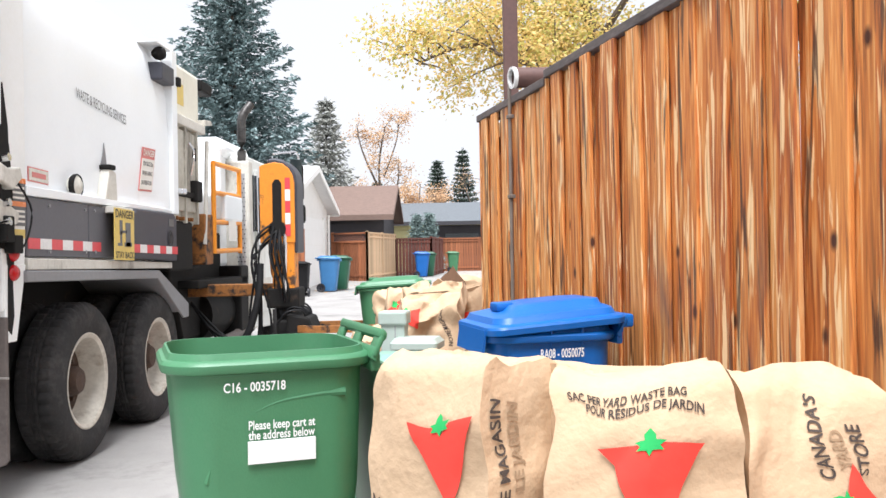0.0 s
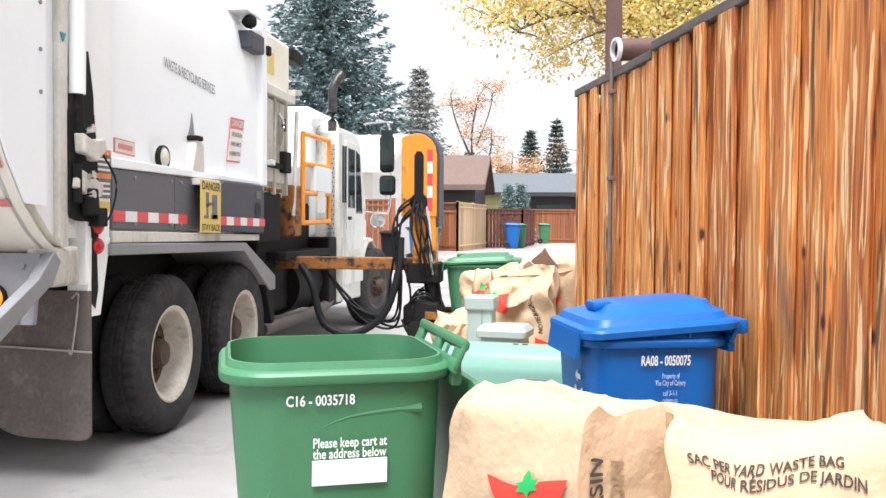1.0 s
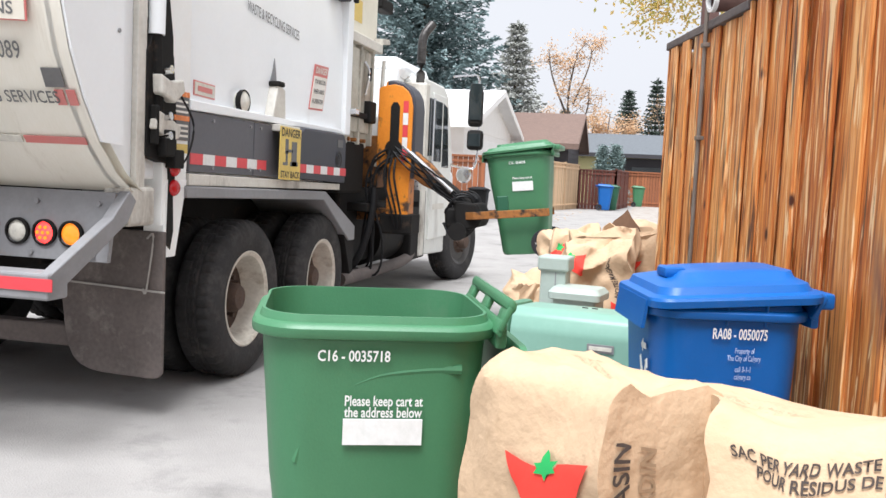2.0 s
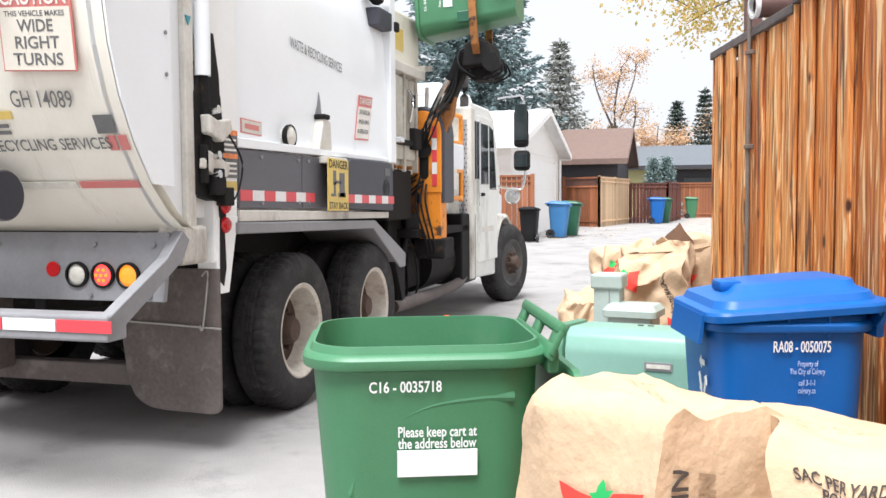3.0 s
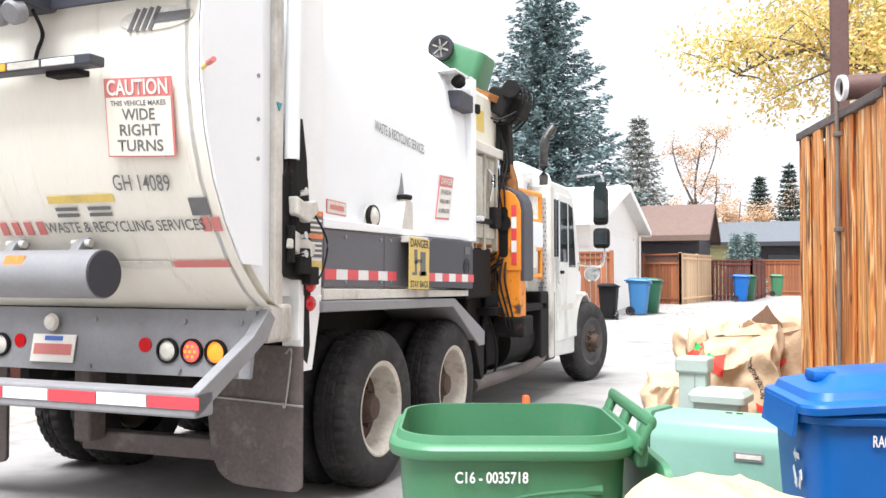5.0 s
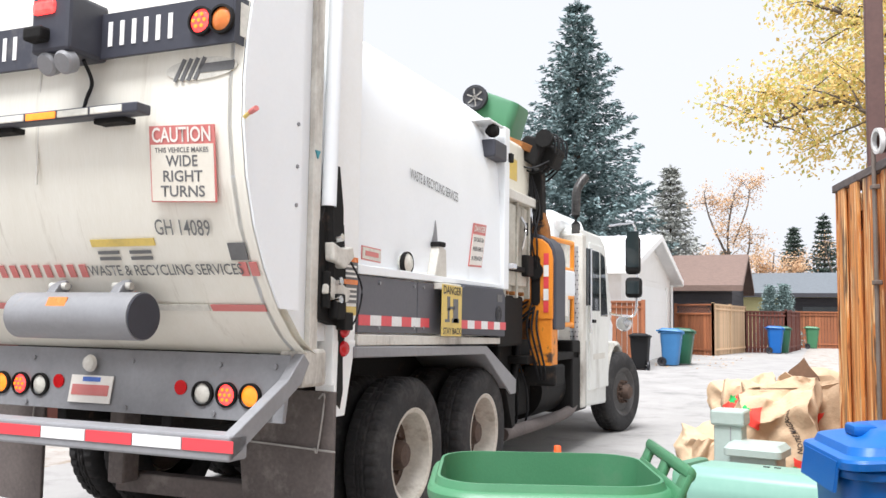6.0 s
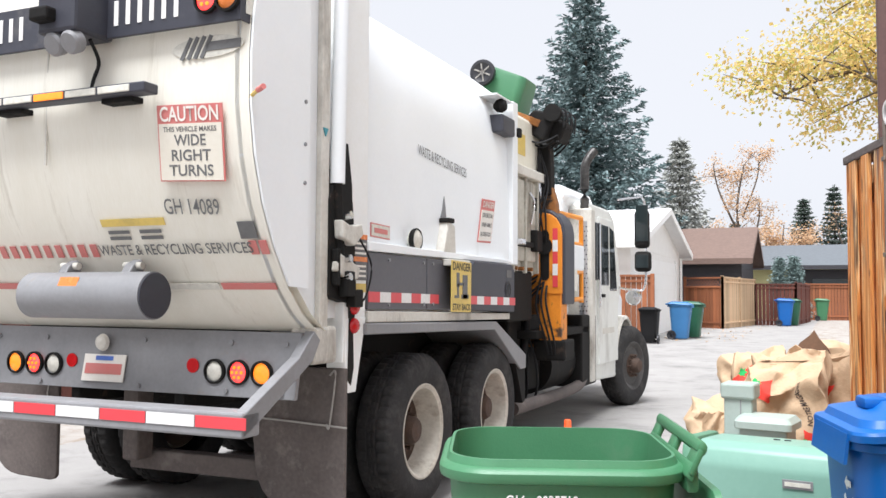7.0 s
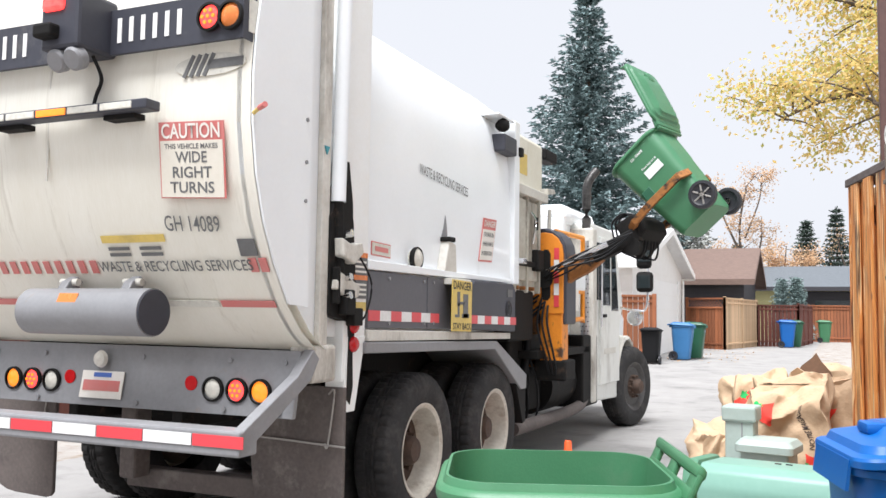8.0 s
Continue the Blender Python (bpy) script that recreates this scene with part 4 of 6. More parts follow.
# ---- garages, houses and fences up the alley ----
def gable_house(name, label, x0, x1, y0, y1, eave, ridge, along, wall, roof, over=0.35, base=0.23, trim=None):
    """A gabled building; along: the ridge's direction."""
    h = thing(name, label, "house")
    c = {"x": (y0 + y1) / 2, "y": (x0 + x1) / 2}[along]
    lo, hi = (y0, y1) if along == "x" else (x0, x1)
    a, b = (x0, x1) if along == "x" else (y0, y1)
    part("wall", prism([(lo, base - 0.2), (hi, base - 0.2), (hi, eave), (c, ridge), (lo, eave)], a, b, along), wall, h)
    for i in range(int((eave - base) / 0.2)):
        z = base + 0.15 + i * 0.2
        bm = bmesh.new()
        box(x0 - 0.012, x1 + 0.012, y0 - 0.012, y1 + 0.012, z, z + 0.014, bm=bm)
        part("siding_lap", bm, wall, h)
    slope = (ridge - eave) / (c - lo)
    for sgn, edge in ((1, lo), (-1, hi)):
        e0 = edge - sgn * over
        z0 = eave - over * slope
        part("roof", prism([(e0, z0), (c, ridge), (c, ridge + 0.14), (e0, z0 + 0.14)], a - over, b + over, along), roof, h)
        part("fascia", prism([(e0 - sgn * 0.03, z0 - 0.08), (e0, z0 - 0.08), (e0, z0 + 0.13), (e0 - sgn * 0.03, z0 + 0.13)], a - over, b + over, along), trim or wall, h)
    for end in (a - over - 0.03, b + over):
        part("bargeboard", prism([(lo - over, eave - over * slope - 0.06), (c, ridge - 0.06), (hi + over, eave - over * slope - 0.06), (hi + over, eave - over * slope + 0.13), (c, ridge + 0.13), (lo - over, eave - over * slope + 0.13)], end, end + 0.03, along), trim or wall, h)
    return h


g1 = gable_house("garage", "white garage with pale siding and a closed white door", -9.5, -2.59, 18.9, 27.3, 2.96, 4.11, "x", siding_cream, shingle_white, 0.4, trim=siding_white)
part("door", box(-2.59, -2.55, 21.0, 26.2, 0.22, 2.58, 0.01), siding_white, g1, "wide white sectional door")
for i in range(4):
    part("door_joint", box(-2.552, -2.545, 21.0, 26.2, 0.70 + 0.48 * i, 0.712 + 0.48 * i), siding_cream, g1)
for y in (20.9, 26.25):
    part("door_trim", box(-2.58, -2.52, y - 0.08, y + 0.08, 0.2, 2.67, 0.008), siding_white, g1)
part("downpipe", rod((-2.52, 27.2, 0.25), (-2.52, 27.2, 2.8), 0.045), siding_white, g1)
g2 = gable_house("garage", "dark garage with a brown shingled roof", -8.0, -0.69, 30.0, 35.2, 2.96, 4.16, "x", siding_dark, shingle_brown, 0.4, trim=shingle_brown)
g3 = gable_house("house", "low pale yellow house with a grey-blue shingled roof", -12, 12.0, 43.5, 51, 3.09, 4.2, "x", wall_yellow, shingle_blue, 0.5, trim=siding_dark)
part("window", box(1.5, 3.4, 43.36, 43.5, 1.2, 2.4, 0.02), dark_glass, g3)
part("dark_cladding", box(0.6, 12, 43.42, 43.5, 0.2, 2.85, 0.01), siding_dark, g3, "dark brown cladding")


def board_fence(name, label, p, q, top, col, w=0.14, lattice=False, base=0.23):
    f_ = thing(name, label, "fence")
    p, q = Vector((*p, 0)), Vector((*q, 0))
    L = (q - p).length
    ang = math.degrees(math.atan2((q - p).y, (q - p).x))
    n = max(1, int(L / w))
    me = None
    hgt = top - base
    for i in range(n):
        c = p.lerp(q, (i + 0.5) / n)
        if me is None:
            me = mesh_of("board", box(-w / 2 + 0.006, w / 2 - 0.006, -0.012, 0.012, 0, hgt - (0.3 if lattice else 0), 0.003, seg=1), col)
        ob = new("board", me)
        ob.parent = f_
        ob.matrix_world = pose(c.x, c.y, base, 0, 0, ang)
    for z in (base + 0.3, top - (0.32 if lattice else 0.15), top):
        m = Matrix.Translation((*(p + q).xy / 2, z)) @ pose(0, 0, 0, 0, 0, ang)
        part("rail", box(-L / 2, L / 2, -0.045, 0.045, -0.03, 0.03, 0.004, m=m), col, f_)
    k = max(2, int(L / 1.8) + 1)
    for i in range(k):
        c = p.lerp(q, i / (k - 1))
        part("post", box(c.x - 0.05, c.x + 0.05, c.y - 0.05, c.y + 0.05, base - 0.1, top + 0.06, 0.006), col, f_)
    if lattice:
        bm = bmesh.new()
        m = Matrix.Translation((*p.xy, top - 0.3)) @ pose(0, 0, 0, 0, 0, ang)
        for i in range(int(L / 0.14)):
            for dx in (0.28, -0.28):
                a = Vector((i * 0.14 + (0 if dx > 0 else 0.28), 0, 0))
                b_ = a + Vector((dx, 0, 0.28))
                if 0 <= b_.x <= L and a.x <= L:
                    rod(m @ a, m @ b_, 0.012, bm, 4)
        part("lattice", bm, col, f_, "diagonal lattice top")
    return f_


board_fence("timber_fence", "cedar yard fence with a lattice top", (-2.5, 28.0), (-1.07, 27.0), 2.12, fence_cedar, lattice=True)
board_fence("timber_fence", "pale new timber yard fence with rails", (-1.07, 27.0), (-0.4, 32.0), 2.13, fence_tan)
board_fence("gate", "orange cedar yard gate beside the white garage", (-4.5, 18.35), (-1.96, 18.7), 2.0, fence_cedar)
board_fence("timber_fence", "red-brown stained board fence", (-0.4, 32.0), (1.12, 32.6), 1.96, fence_red)
board_fence("timber_fence", "red-brown stained board fence along the alley", (1.12, 32.6), (1.47, 38.5), 2.0, fence_red)
board_fence("timber_fence", "orange cedar fence at the far end of the alley", (1.25, 41.8), (5.5, 42.6), 2.1, fence_cedar)


# ---- trees ----
def spruce(name, label, x, y, base, top, radius, col, seed, density=1.0, low=0.12):
    r = random.Random(seed)
    t = thing(name, label, "tree", pose(x, y, base))
    H = top - base
    size = (0.7 + 0.03 * H) * min(1.0, 0.3 + 0.1 * H)
    part("trunk", rod((0, 0, -0.2), (0, 0, H * 0.97), 0.02 * H, n=10, r2=0.012), bark, t)
    verts, faces = [], []

    def blade(p, d, ln, wd):
        side = d.cross(Vector((r.uniform(-1, 1), r.uniform(-1, 1), r.uniform(-1, 1)))).normalized() * wd
        i = len(verts)
        verts.extend((p - side * 0.5, p + side * 0.5, p + d * ln * 0.6 + side * 0.35, p + d * ln, p + d * ln * 0.6 - side * 0.35))
        faces.append((i, i + 1, i + 2, i + 3, i + 4))

    z = H * low
    while z < H * 0.985:
        u = z / H
        R = radius * (1 - u) ** 0.82 * r.uniform(0.82, 1.12) + 0.08
        n = max(5, int((10 + 7 * (1 - u))))
        for k in range(n):
            a = 2 * math.pi * (k + r.random()) / n
            ln = R * r.uniform(0.72, 1.12)
            out = Vector((math.cos(a), math.sin(a), 0))
            droop = r.uniform(0.18, 0.4) * (1 - 0.8 * u)
            steps = max(5, int(ln / 0.12 * max(0.8, density)))
            for s_ in range(steps):
                v = (s_ + 0.6) / steps
                p = Vector((0, 0, z)) + out * ln * v + Vector((0, 0, -droop * ln * v + 0.28 * ln * v * v))
                spread = 0.10 + 0.26 * ln * v * (1 - v) + 0.03
                for _ in range(6):
                    off = Vector((r.gauss(0, 1), r.gauss(0, 1), r.gauss(0, 0.6))) * spread * 0.6
                    d = (out * 0.9 + Vector((r.uniform(-0.8, 0.8), r.uniform(-0.8, 0.8), r.uniform(-0.55, 0.3)))).normalized()
                    blade(p + off, d, r.uniform(0.13, 0.26) * size, r.uniform(0.06, 0.11) * size)
        z += r.uniform(0.30, 0.46) * (0.6 + 0.04 * H) / density ** 0.5 * min(1.0, 0.35 + 0.042 * H)
    for _ in range(12):
        blade(Vector((0, 0, H * 0.95)), Vector((r.uniform(-0.25, 0.25), r.uniform(-0.25, 0.25), 1)).normalized(), H * 0.05, 0.06)
    me = bpy.data.meshes.new("crown")
    me.from_pydata(verts, [], faces)
    me.materials.append(col)
    ob = new("crown", me)
    ob.parent = t
    return t


spruce("spruce_tree", "tall blue-green spruce with drooping layered branches", -7.28, 32.0, 0.23, 15.85, 4.9, needle_blue, 1, 0.95)
spruce("spruce_tree", "slender greyish spruce behind the garages", -4.23, 38.2, 0.23, 9.26, 2.5, needle_grey, 2, 0.8)
spruce("spruce_tree", "dark spruce far down the alley", 0.66, 61.5, 0.23, 8.45, 2.0, needle_dark, 3, 0.7)
spruce("spruce_tree", "tall dark spruce far down the alley", 2.62, 62.3, 0.23, 9.45, 2.0, needle_dark, 4, 0.7)
spruce("spruce_tree", "small blue spruce before a low house", 0.15, 39.7, 0.23, 3.3, 0.82, needle_pale, 5, 0.9)
spruce("spruce_tree", "small blue spruce beside its twin", 0.78, 40.0, 0.23, 3.45, 0.78, needle_pale, 15, 0.9)
spruce("spruce_tree", "dark conifer behind the garages", -3.8, 60.0, 0.23, 6.8, 2.2, needle_dark, 6, 0.6)


def leaf_tree(name, label, x, y, base, limbs, leaf_mats, seed, leaves=2500, size=0.07, trunk=0.16, spread=0.5):
    """A broad tree: limbs are lists of points from the trunk outwards; leaves gather along their outer parts."""
    r = random.Random(seed)
    t = thing(name, label, "tree", pose(x, y, base))
    bm = bmesh.new()
    twigs = []
    for pts, rad in limbs:
        tube(pts, rad, bm, 7, r2=rad * 0.25)
        P = [Vector(p) for p in pts]
        for a, b_ in zip(P[1:], P[2:] or P[1:]):
            for _ in range(9):
                s_ = a.lerp(b_, r.random())
                d = Vector((r.uniform(-1, 1), r.uniform(-1, 1), r.uniform(-0.3, 0.8))).normalized()
                e = s_ + d * r.uniform(0.35, 1.1) * spread * 2
                mid = s_.lerp(e, 0.5) + Vector((0, 0, r.uniform(0, 0.12)))
                tube((s_, mid, e), 0.016 * (1 + 4 * rad), bm, 4, r2=0.004)
                twigs.append((mid, e))
    part("trunk", bm, bark, t)
    for mi, lm in enumerate(leaf_mats):
        verts, faces = [], []
        for _ in range(leaves // len(leaf_mats)):
            a, b_ = twigs[r.randrange(len(twigs))] if mi == 0 else twigs[min(len(twigs) - 1, int(len(twigs) * r.random() ** 2))]
            c = a.lerp(b_, r.random() * 1.15) + Vector((r.gauss(0, 1), r.gauss(0, 1), r.gauss(0, 1))) * 0.16 * spread * 2
            d = Vector((r.uniform(-1, 1), r.uniform(-1, 1), r.uniform(-1, 0.4))).normalized()
            sd = d.orthogonal().normalized()
            s_ = size * r.uniform(0.6, 1.3)
            i = len(verts)
            verts.extend((c, c + d * s_ * 0.5 + sd * s_ * 0.35, c + d * s_, c + d * s_ * 0.5 - sd * s_ * 0.35))
            faces.append((i, i + 1, i + 2, i + 3))
        me = bpy.data.meshes.new("crown")
        me.from_pydata(verts, [], faces)
        me.materials.append(lm)
        ob = new("crown", me)
        ob.parent = t
    return t


leaf_tree("yellow_tree", "broad autumn tree with yellow and lime leaves", 6.0, 9.6, 0.0,
          [([(0, 0, 0), (-0.3, -0.1, 2.2), (-0.9, -0.3, 3.8), (-1.3, -0.4, 5.2), (-1.5, -0.3, 6.8), (-1.4, 0, 8.2)], 0.17),
           ([(-0.6, -0.2, 3.2), (-1.8, -0.5, 4.3), (-2.7, -0.9, 4.7), (-3.5, -1.3, 4.6), (-4.2, -1.5, 4.3)], 0.06),
           ([(-0.9, -0.3, 3.8), (-2.0, -0.2, 5.3), (-2.8, -0.6, 6.0), (-3.6, -0.8, 6.3)], 0.055),
           ([(-0.5, -0.2, 3.0), (0.8, -0.8, 4.4), (1.8, -1.2, 5.6), (2.6, -1.2, 6.6)], 0.09),
           ([(-0.4, -0.2, 2.8), (-1.4, -1.2, 3.6), (-2.3, -1.8, 4.1), (-3.0, -2.2, 4.3)], 0.07),
           ([(-1.2, -0.4, 4.8), (-0.4, -1.2, 6.0), (0.3, -1.8, 7.0)], 0.07),
           ([(0.8, -0.8, 4.4), (2.2, -0.6, 4.8), (3.6, -0.8, 5.2)], 0.06)], [leaf_yellow, leaf_lime], 21, 36000, 0.075, spread=0.62)
leaf_tree("orange_tree", "thin autumn tree with orange leaves beyond the roofs", -2.28, 47.5, 0.0,
          [([(0, 0, 0), (0, 0, 3.5), (-0.2, 0, 6.5), (0.2, 0, 9.0)], 0.14), ([(0, 0, 3.5), (0.9, 0, 5.5), (1.0, 0, 7.2)], 0.08), ([(-0.1, 0, 5), (-1.2, 0, 7.6), (-1.5, 0, 9.2)], 0.08),
           ([(0, 0, 3.2), (-1.0, 0, 4.6), (-1.8, 0, 5.6)], 0.06), ([(0.1, 0, 6), (0.9, 0, 8.2), (1.0, 0, 9.6)], 0.06)], [leaf_orange], 22, 4200, 0.12, spread=0.7)
leaf_tree("orange_tree", "small orange autumn tree before dark conifers", -0.55, 55.0, 0.1,
          [([(0, 0, 0), (0, 0, 3), (0.2, 0, 6.0)], 0.12), ([(0, 0, 2.5), (0.9, 0, 4.2), (1.1, 0, 5.2)], 0.07), ([(0, 0, 2.5), (-0.8, 0, 4.4), (-0.9, 0, 5.4)], 0.07)], [leaf_orange], 23, 3200, 0.13, spread=0.7)
leaf_tree("bare_tree", "bare grey tree by the far fence", 4.1, 52.0, 0.1,
          [([(0, 0, 0), (0, 0, 3), (-0.2, 0, 6.5)], 0.12), ([(0, 0, 2.5), (-1.1, 0, 4.6), (-1.5, 0, 6.4)], 0.07), ([(0, 0, 2.8), (0.9, 0, 5.2), (1.0, 0, 7.0)], 0.07)], [leaf_orange], 24, 500, 0.1, spread=0.8)


# ---- the refuse truck: its side lies along x = 0, its front towards +y ----
truck = thing("garbage_truck", "white side-loading garbage truck with grimy tailgate, parked in the alley", "truck")


def tp(name, bm, material, label="", parent=None, smooth=False):
    return part(name, bm, material, parent or truck, label, smooth)


def tyre_mesh(r=0.52, w=0.28):
    h = w / 2
    side = [(0.30, h - 0.02), (0.36, h), (0.44, h), (r - 0.035, h - 0.015)]
    tread = [(r - 0.010, h - 0.035, 1), (r, h - 0.05, 1), (r, h - 0.10, 1), (r - 0.013, h - 0.105, 0), (r - 0.013, h - 0.115, 0), (r, 0.018, 2), (r, 0.004, 2), (r - 0.012, 0.002, 0)]
    prof = [(a, -b, 0) for a, b in side] + [(a, -b, c) for a, b, c in tread] + [(a, b, c) for a, b, c in tread[::-1]] + [(a, b, 0) for a, b in side[::-1]]
    bm = bmesh.new()
    n = 132
    rings = []
    for rad, along, lug in prof:
        ring = []
        for k in range(n):
            a = 2 * math.pi * k / n
            cut = 0.014 if (lug == 1 and k % 3 == 0) or (lug == 2 and k % 4 == 0) else 0
            ring.append(bm.verts.new((along, (rad - cut) * math.cos(a), (rad - cut) * math.sin(a))))
        rings.append(ring)
    for a, b in zip(rings, rings[1:]):
        for k in range(n):
            bm.faces.new((a[k], a[(k + 1) % n], b[(k + 1) % n], b[k]))
    return mesh_of("tyre", bm, rubber, True)


TYRE = tyre_mesh()
DISH = mesh_of("rim", lathe([(0.315, 0.115), (0.318, 0.128), (0.308, 0.13), (0.285, 0.118), (0.272, 0.06), (0.262, -0.02), (0.245, -0.042)], n=56), rim_white, True)
DISC = mesh_of("wheel_disc", lathe([(0.246, -0.040), (0.23, -0.05), (0.16, -0.055), (0.12, -0.05)], n=56), hub_rust, True)
OUTER = mesh_of("rim", lathe([(0.315, 0.115), (0.318, 0.128), (0.308, 0.13), (0.285, 0.118), (0.27, 0.10), (0.25, 0.085), (0.16, 0.10), (0.11, 0.105)], n=56), hub_dark, True)


def hub_mesh(x):
    bm = lathe([(0.155, x - 0.01), (0.155, x + 0.012), (0.10, x + 0.02), (0.095, x + 0.10), (0.075, x + 0.125), (0.001, x + 0.13)], n=32)
    return mesh_of("hub", bm, hub_rust, True)


NUT = mesh_of("wheel_nut", rod((0, 0, 0), (0.055, 0, 0), 0.016, n=6), hub_rust)


HUB_IN, HUB_OUT = hub_mesh(-0.05), hub_mesh(0.095)


def wheel(x, y, front=False, flip=False, r_z=0.52):
    w = new("wheel")
    w.parent = truck
    w.matrix_world = pose(x, y, r_z, 0, 0, 180 if flip else 0)
    for name, me in (("tyre", TYRE), ("rim", OUTER if front else DISH), ("hub", HUB_OUT if front else HUB_IN)) + (() if front else (("wheel_disc", DISC),)):
        o = new(name, me)
        o.parent = w
    for k in range(10 if not flip else 0):
        a = 2 * math.pi * k / 10
        o = new("wheel_nut", NUT)
        o.parent = w
        o.location = (0.10 if front else -0.045, 0.135 * math.cos(a), 0.135 * math.sin(a))
    return w


for y in (0.0, 1.36):
    wheel(-0.14, y)
    wheel(-0.47, y)
    wheel(-2.43, y, flip=True)
    wheel(-2.10, y, flip=True)
fw = wheel(-0.05, 6.4, front=True)
fw.matrix_world = pose(-0.05, 6.4, 0.52, 0, 0, -14)
wheel(-2.20, 6.95, front=True, flip=True)

# chassis
tp("frame_rail", box(-0.85, -0.78, -1.5, 7.6, 0.78, 1.02, 0.01), black_steel)
tp("frame_rail", box(-1.62, -1.55, -1.5, 7.6, 0.78, 1.02, 0.01), black_steel)
for y in (0.0, 1.36):
    tp("axle", rod((-2.2, y, 0.52), (-0.2, y, 0.52), 0.11, n=16), black_steel)
    tp("axle_housing", box(-1.45, -0.95, y - 0.2, y + 0.2, 0.36, 0.72, 0.09), black_steel)
tp("axle", rod((-2.2, 6.95, 0.5), (-0.2, 6.95, 0.5), 0.07, n=12), black_steel)
tp("cross_beam", box(-1.55, -0.42, -1.08, -0.97, 0.34, 0.46, 0.012), flap_rubber, "rusty cross beam under the tail")
tp("hanger", box(-1.46, -1.34, -1.25, -1.1, 0.42, 0.95, 0.02), flap_rubber)
tp("underside", box(-2.2, -0.62, -1.3, 4.2, 1.0, 1.3, 0.02), black_steel)
# belly box and unseen left fender and tank, added to keep the underside dark
tp("belly_light_block", box(-2.0, -0.64, -0.95, 4.2, 0.62, 1.02, 0.02), black_steel)
tp("left_fender_light_block", box(-2.42, -1.8, -0.87, 2.0, 1.2, 1.31, 0.01), chassis_grey)
tp("left_tank_light_block", box(-2.4, -1.7, 2.3, 4.4, 0.42, 1.2, 0.08), black_steel)
tp("fuel_tank", rod((-0.42, 3.3, 0.72), (-0.42, 4.6, 0.72), 0.30, n=24), black_steel, smooth=True)
tp("tank_step", box(-0.5, -0.05, 2.6, 4.5, 1.02, 1.1, 0.01), black_steel)
tp("crossover_pipe", tube([(-0.12, 2.1, 0.42), (-0.1, 3.2, 0.42), (-0.1, 4.2, 0.44), (-0.12, 4.55, 0.56), (-0.15, 4.6, 0.75)], 0.06, n=10), flap_rubber, "rusty low pipe", smooth=True)
tp("arm_carriage", box(-1.5, -0.25, 2.35, 3.35, 0.5, 1.25, 0.03), black_steel)
tp("deck_support", box(-1.9, -0.3, 3.4, 4.3, 0.9, 1.6, 0.03), black_steel)

# body and its side
bm = bmesh.new()
half = [(-0.035, 1.30), (-0.035, 1.8), (-0.04, 2.3), (-0.06, 2.7), (-0.11, 3.0), (-0.22, 3.22), (-0.40, 3.36), (-0.65, 3.44), (-1.2, 3.47)]
ring = half + [(-2.395 - x, z) for x, z in half[::-1][1:]]
prof = [[bm.verts.new((x, y, z)) for x, z in ring] for y in (-1.25, 0.3, 1.83)]
for a, b_ in zip(prof, prof[1:]):
    for k in range(len(ring)):
        bm.faces.new((a[k], a[(k + 1) % len(ring)], b_[(k + 1) % len(ring)], b_[k]))
bm.faces.new(prof[0][::-1])
bm.faces.new(prof[-1])
tp("body", bm, white_paint, "white smooth steel body with a rounded roof edge", smooth=True)
tp("front_post", prism([(1.76, 1.70), (1.89, 1.70), (1.89, 3.12), (1.76, 3.12)], -0.10, 0.0, "x", bevel=0.008), white_paint)
tp("post", prism([(-1.14, 1.05), (-0.90, 1.20), (-0.87, 1.70), (-0.87, 3.6), (-1.14, 3.6)], -0.12, 0.02, "x", bevel=0.006), post_paint, "white rear corner post")
tp("post_foot", prism([(-1.12, 0.88), (-1.0, 0.88), (-0.89, 1.30), (-1.12, 1.30)], -0.10, 0.024, "x", bevel=0.004), post_paint)
tp("cylinder_barrel", rod((0.03, -1.24, 2.04), (0.03, -1.21, 3.35), 0.042, n=16), white_paint, "white hydraulic ram", smooth=True)
tp("triangle_tag", prism([(-1.375, 2.33), (-1.325, 2.33), (-1.35, 2.285)], 0.015, 0.022, "x"), mat("teal_tag", (0.05, 0.30, 0.36), None, 8, 0.5), "small teal triangular tag")
tp("cylinder_guide", box(-0.02, 0.015, -1.38, -1.30, 1.25, 3.55, 0.005), dirty_white)
tp("cylinder_rod", rod((0.035, -1.21, 1.55), (0.03, -1.24, 2.04), 0.03, n=12), black_steel)
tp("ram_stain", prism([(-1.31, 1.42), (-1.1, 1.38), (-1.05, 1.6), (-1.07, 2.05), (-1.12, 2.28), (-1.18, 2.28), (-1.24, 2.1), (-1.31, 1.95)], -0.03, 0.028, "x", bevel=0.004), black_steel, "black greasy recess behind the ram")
bm = prism([(-1.27, 1.74), (-1.14, 1.70), (-1.04, 1.77), (-1.06, 1.83), (-1.18, 1.81), (-1.28, 1.84)], 0.0, 0.06, "x", bevel=0.01)
bm.transform(Matrix.Translation((0.03, 0, 0)))
tp("latch", bm, dirty_white, "worn white latch hook")
bm = box(0.03, 0.09, -1.22, -1.13, 1.42, 1.56, 0.01)
box(0.02, 0.08, -1.12, -1.02, 1.36, 1.46, 0.008, bm)
box(0.03, 0.07, -1.29, -1.26, 1.48, 1.68, 0.006, bm)
tp("latch_block", bm, black_steel, "bare steel latch block")
tp("grease_top", box(-0.02, 0.03, -1.32, -1.1, 3.34, 3.6, 0.01), black_steel, "sooty black ram mount")
